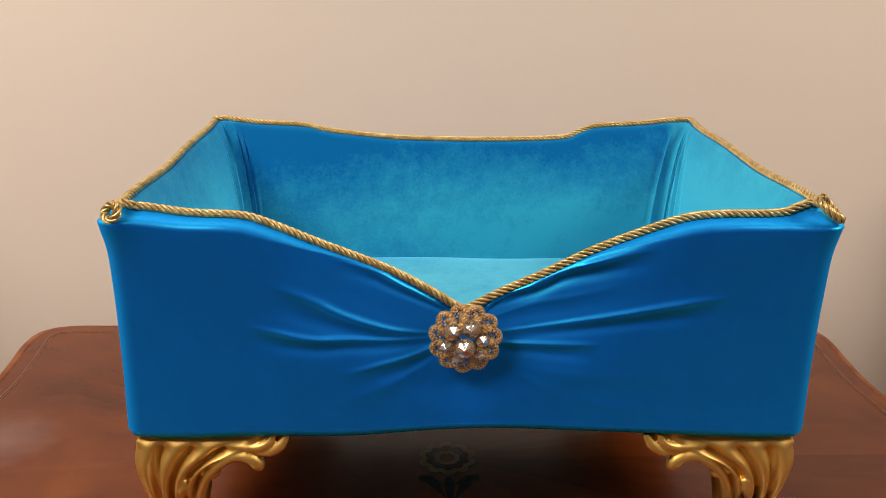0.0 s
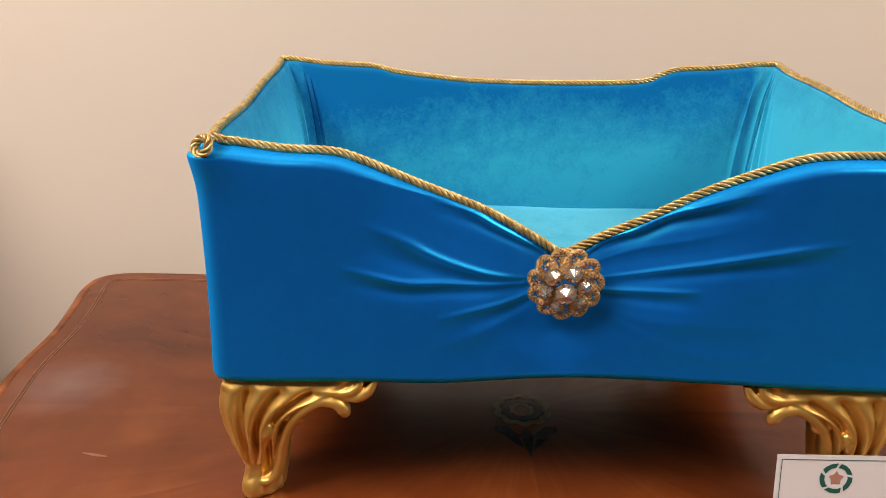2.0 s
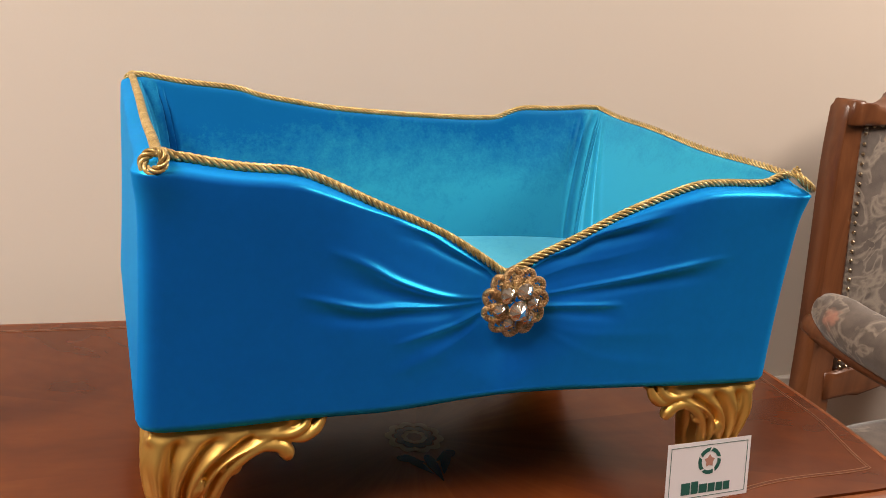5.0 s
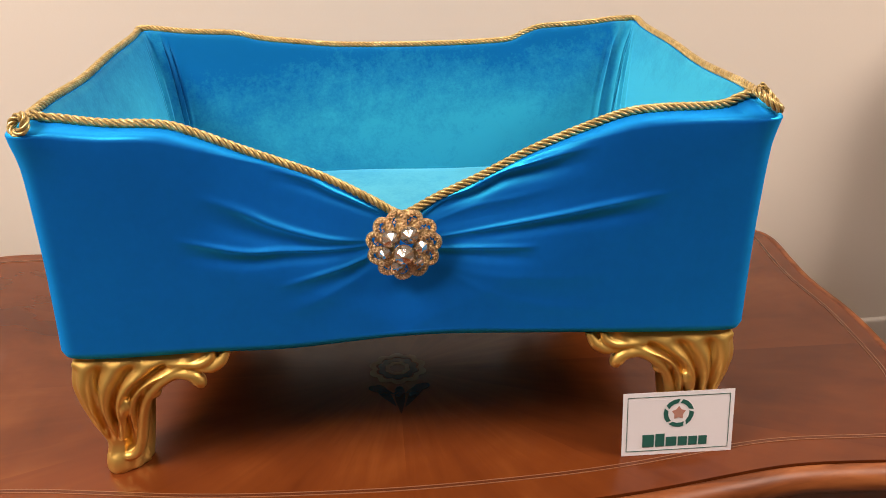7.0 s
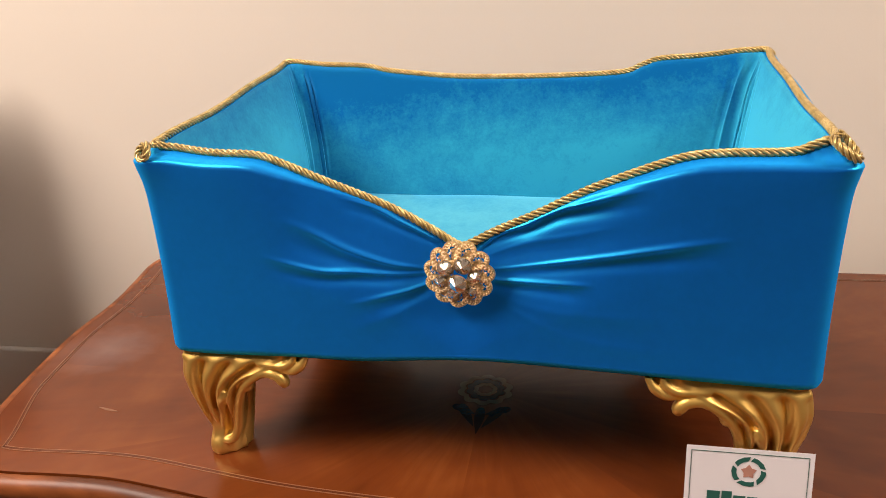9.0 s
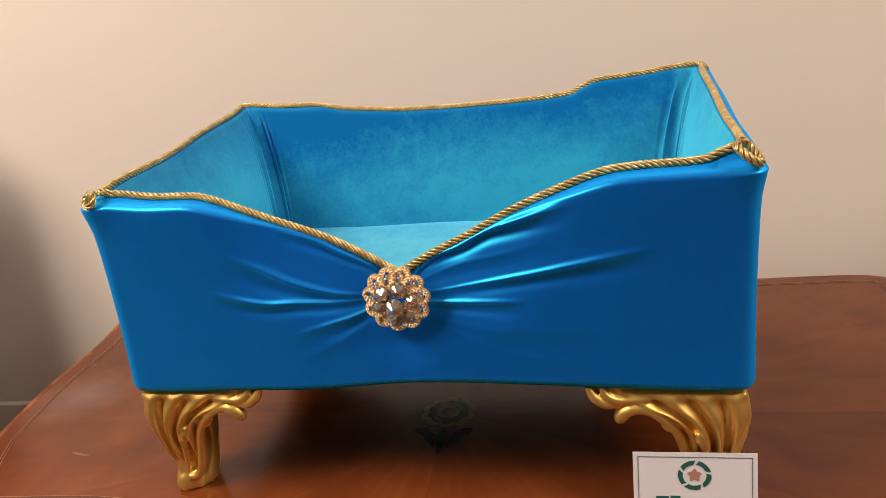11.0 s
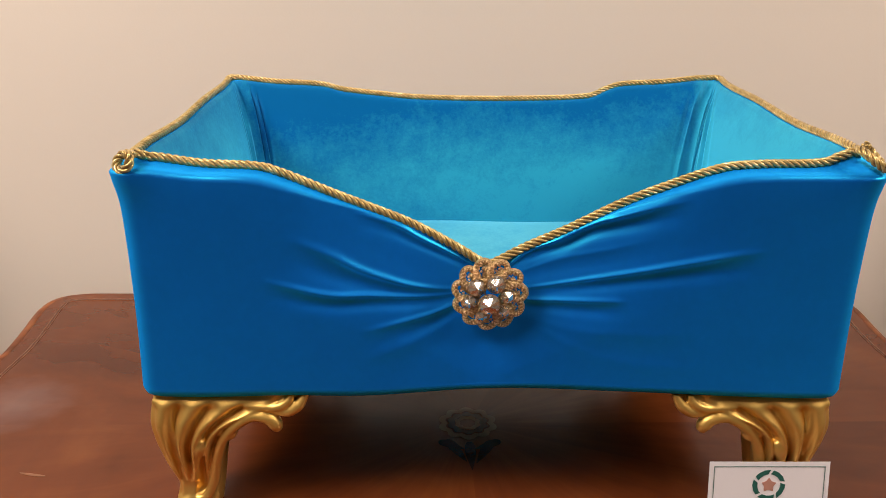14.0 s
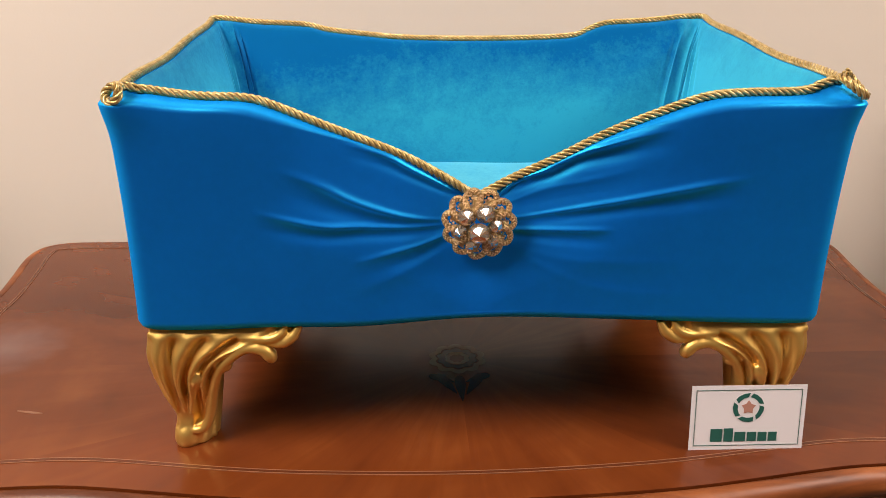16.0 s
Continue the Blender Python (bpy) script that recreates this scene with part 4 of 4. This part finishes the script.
# ---- armchairs ----
def armchair():
    """Origin on the floor under the middle of the back; faces -y."""
    ch = empty("armchair", Matrix(), "carved walnut armchair with grey floral tapestry and brass nails", "armchair", "armchairs beside the table")

    def sweep(name, pts, r, sides=12, label="", n=8, squash=(1, 1)):
        p = spline(pts, n)
        rr = np.interp(np.linspace(0, 1, len(p)), np.linspace(0, 1, len(r)), r)
        v, f = tube_arrays(p, rr, sides)
        return raw(name, v, f, WOOD, ch, label)

    def board(name, outline, thick, y_at, label=""):
        """A profile in x and z with a rounded face, leaning with the back."""
        bm = bmesh.new()
        vs = [bm.verts.new((x, 0, z)) for x, z in outline]
        f = bm.faces.new(vs)
        r = bmesh.ops.extrude_face_region(bm, geom=[f])
        for g in r["geom"]:
            if isinstance(g, bmesh.types.BMVert):
                g.co.y -= thick
        es = [e for e in bm.edges if len(e.link_faces) == 2 and e.calc_face_angle(0) > 0.9]
        bmesh.ops.bevel(bm, geom=es, offset=0.011, segments=4, profile=0.5, affect="EDGES")
        for q in bm.verts:
            q.co.y += y_at(q.co.z)
        return part(name, bm, WOOD, ch, label)

    def lean(z):
        return 0.03 - 0.16 * (1.1 - z) * 0.55

    hw = 0.298
    for sx in (-1, 1):
        pts = [(sx * (hw - 0.007), 1.085), (sx * (hw - 0.004), 0.975), (sx * (hw - 0.012), 0.82), (sx * (hw - 0.018), 0.68), (sx * (hw - 0.020), 0.56), (sx * (hw - 0.026), 0.46)]
        o = spline(pts, 5)
        inner = [(x - sx * np.interp(z, [0.56, 0.80, 1.05], [0.060, 0.050, 0.045]), z) for x, z in o]
        outl = [tuple(q) for q in o] + inner[::-1]
        board("stile", outl if sx > 0 else outl[::-1], 0.036, lean)
        sweep("rear_leg", [(sx * 0.262, -0.065, 0.47), (sx * 0.262, -0.05, 0.25), (sx * 0.265, 0.0, 0.0)], [0.024, 0.02, 0.017])
        sweep("front_leg", [(sx * 0.29, -0.53, 0.43), (sx * 0.302, -0.55, 0.34), (sx * 0.288, -0.53, 0.18), (sx * 0.292, -0.545, 0.03), (sx * 0.292, -0.55, 0.0)], [0.03, 0.032, 0.02, 0.016, 0.02])
        sweep("arm", [(sx * 0.265, -0.02, 0.705), (sx * 0.283, -0.12, 0.690), (sx * 0.294, -0.28, 0.682), (sx * 0.302, -0.40, 0.678), (sx * 0.300, -0.45, 0.668)], [0.024, 0.021, 0.02, 0.022, 0.024])
        sweep("arm_support", [(sx * 0.302, -0.41, 0.680), (sx * 0.322, -0.37, 0.62), (sx * 0.305, -0.36, 0.53), (sx * 0.292, -0.40, 0.45)], [0.02, 0.018, 0.02, 0.026])
        p = spline([(sx * 0.262, -0.030, 0.735), (sx * 0.268, -0.055, 0.735), (sx * 0.282, -0.12, 0.726), (sx * 0.292, -0.22, 0.720), (sx * 0.300, -0.36, 0.714), (sx * 0.300, -0.40, 0.710)], 8)
        v, f = tube_arrays(p, np.interp(np.linspace(0, 1, len(p)), [0, 0.10, 0.3, 0.6, 0.92, 1], [0.016, 0.028, 0.040, 0.044, 0.040, 0.016]), 20)
        raw("arm_pad", v, f, TAPESTRY, ch, "floral tapestry arm pad")
    # crest rail with a raised carved middle
    xs = np.linspace(-hw + 0.007, hw - 0.007, 49)
    def crest_top(x):
        q = abs(x) / hw
        return 1.083 + 0.056 * (1 - smoothstep(0.26, 0.74, q)) - 0.004 * math.exp(-((q - 0.72) / 0.12) ** 2) + 0.004 * math.cos(x * 90) * (q < 0.42)
    def crest_low(x):
        q = abs(x) / hw
        return np.interp(abs(x), [0, 0.03, 0.07, 0.14, 0.25], [1.096, 1.104, 1.089, 1.061, 1.045])
    outl = [(x, float(crest_top(x))) for x in xs] + [(x, float(crest_low(x))) for x in xs[::-1]]
    board("crest_rail", outl, 0.05, lean, "carved walnut crest rail")
    for x, z, r in ((0, 1.120, 0.015), (-0.05, 1.120, 0.012), (0.05, 1.120, 0.012), (-0.095, 1.112, 0.010), (0.095, 1.112, 0.010), (-0.14, 1.090, 0.008), (0.14, 1.090, 0.008)):
        bm = bmesh.new()
        bmesh.ops.create_uvsphere(bm, u_segments=14, v_segments=8, radius=r, matrix=Matrix.Translation((x, lean(z) - 0.048, z)) @ Matrix.Diagonal((1.9, 0.42, 0.75, 1)) @ pose(0, 0, 0, 0, 25, 0))
        part("carved_leaf", bm, WOOD, ch)
    low = [(x, 0.624 + 0.010 * math.cos(x * 9)) for x in np.linspace(-0.24, 0.24, 25)] + [(x, 0.582 + 0.014 * math.cos(x * 14)) for x in np.linspace(0.235, -0.235, 25)]
    board("lower_rail", low, 0.045, lean)
    # upholstered back
    verts, faces, nail = [], [], []
    n, k = 26, 26
    for j in range(k + 1):
        for i in range(n + 1):
            u, q = -1 + 2 * i / n, j / k
            z0, z1 = 0.624, float(crest_low(u * 0.235)) + 0.002
            z = z0 + (z1 - z0) * q
            half = np.interp(z, [0.58, 0.76, 0.95, 1.05], [0.212, 0.228, 0.248, 0.254])
            puff = 0.024 * (1 - abs(u) ** 4) * (1 - abs(2 * q - 1) ** 4)
            verts.append((u * half, lean(z) - 0.036 - puff, z))
            if i in (0, n) or j in (0, k):
                nail.append((u * half * 0.985, lean(z) - 0.041, z + (0.006 if j == 0 else -0.006 if j == k else 0)))
    m0 = len(verts)
    verts += [(x, lean(z) - 0.008, z) for x, y, z in verts]
    for j in range(k):
        for i in range(n):
            a = j * (n + 1) + i
            faces.append((a, a + 1, a + n + 2, a + n + 1))
            faces.append((m0 + a, m0 + a + n + 1, m0 + a + n + 2, m0 + a + 1))
    ring = list(range(n)) + [n + j * (n + 1) for j in range(k)] + [(k + 1) * (n + 1) - 1 - i for i in range(n)] + [(k - j) * (n + 1) for j in range(k)]
    for i, a in enumerate(ring):
        b = ring[(i + 1) % len(ring)]
        faces.append((a, m0 + a, m0 + b, b))
    raw("back_cushion", verts, faces, TAPESTRY, ch, "floral tapestry back panel")
    proto = bmesh.new()
    bmesh.ops.create_icosphere(proto, subdivisions=1, radius=0.0034)
    nmesh = bpy.data.meshes.new("nail")
    proto.to_mesh(nmesh)
    proto.free()
    nmesh.materials.append(NAIL)
    for p in nail:
        ob = new("nail", nmesh)
        ob.location, ob.parent = p, ch
    # seat
    box_part("seat_frame", (-0.29, 0.29, -0.55, -0.055, 0.37, 0.485), WOOD, ch, bevel=0.015)
    verts, faces = [], []
    for j in range(21):
        for i in range(25):
            u, q = -1 + i / 12, -1 + j / 10
            e = (1 - abs(u) ** 6) * (1 - abs(q) ** 6)
            verts.append((u * (0.285 + 0.008 * (1 - q) / 2), -0.305 + q * 0.24, 0.480 + 0.072 * e ** 0.35))
    m0 = len(verts)
    verts += [(x, y, 0.470) for x, y, z in verts]
    for j in range(20):
        for i in range(24):
            a = j * 25 + i
            faces.append((a, a + 1, a + 26, a + 25))
            faces.append((m0 + a, m0 + a + 25, m0 + a + 26, m0 + a + 1))
    ring = list(range(24)) + [24 + j * 25 for j in range(20)] + [524 - i for i in range(24)] + [(20 - j) * 25 for j in range(20)]
    for i, a in enumerate(ring):
        b = ring[(i + 1) % len(ring)]
        faces.append((a, m0 + a, m0 + b, b))
    raw("seat", verts, faces, TAPESTRY, ch, "floral tapestry seat")
    return ch


chair = armchair()
chair.matrix_basis = pose(1.366, 1.06, 0)
copy_thing(chair, pose(-0.858, 1.06, 0))
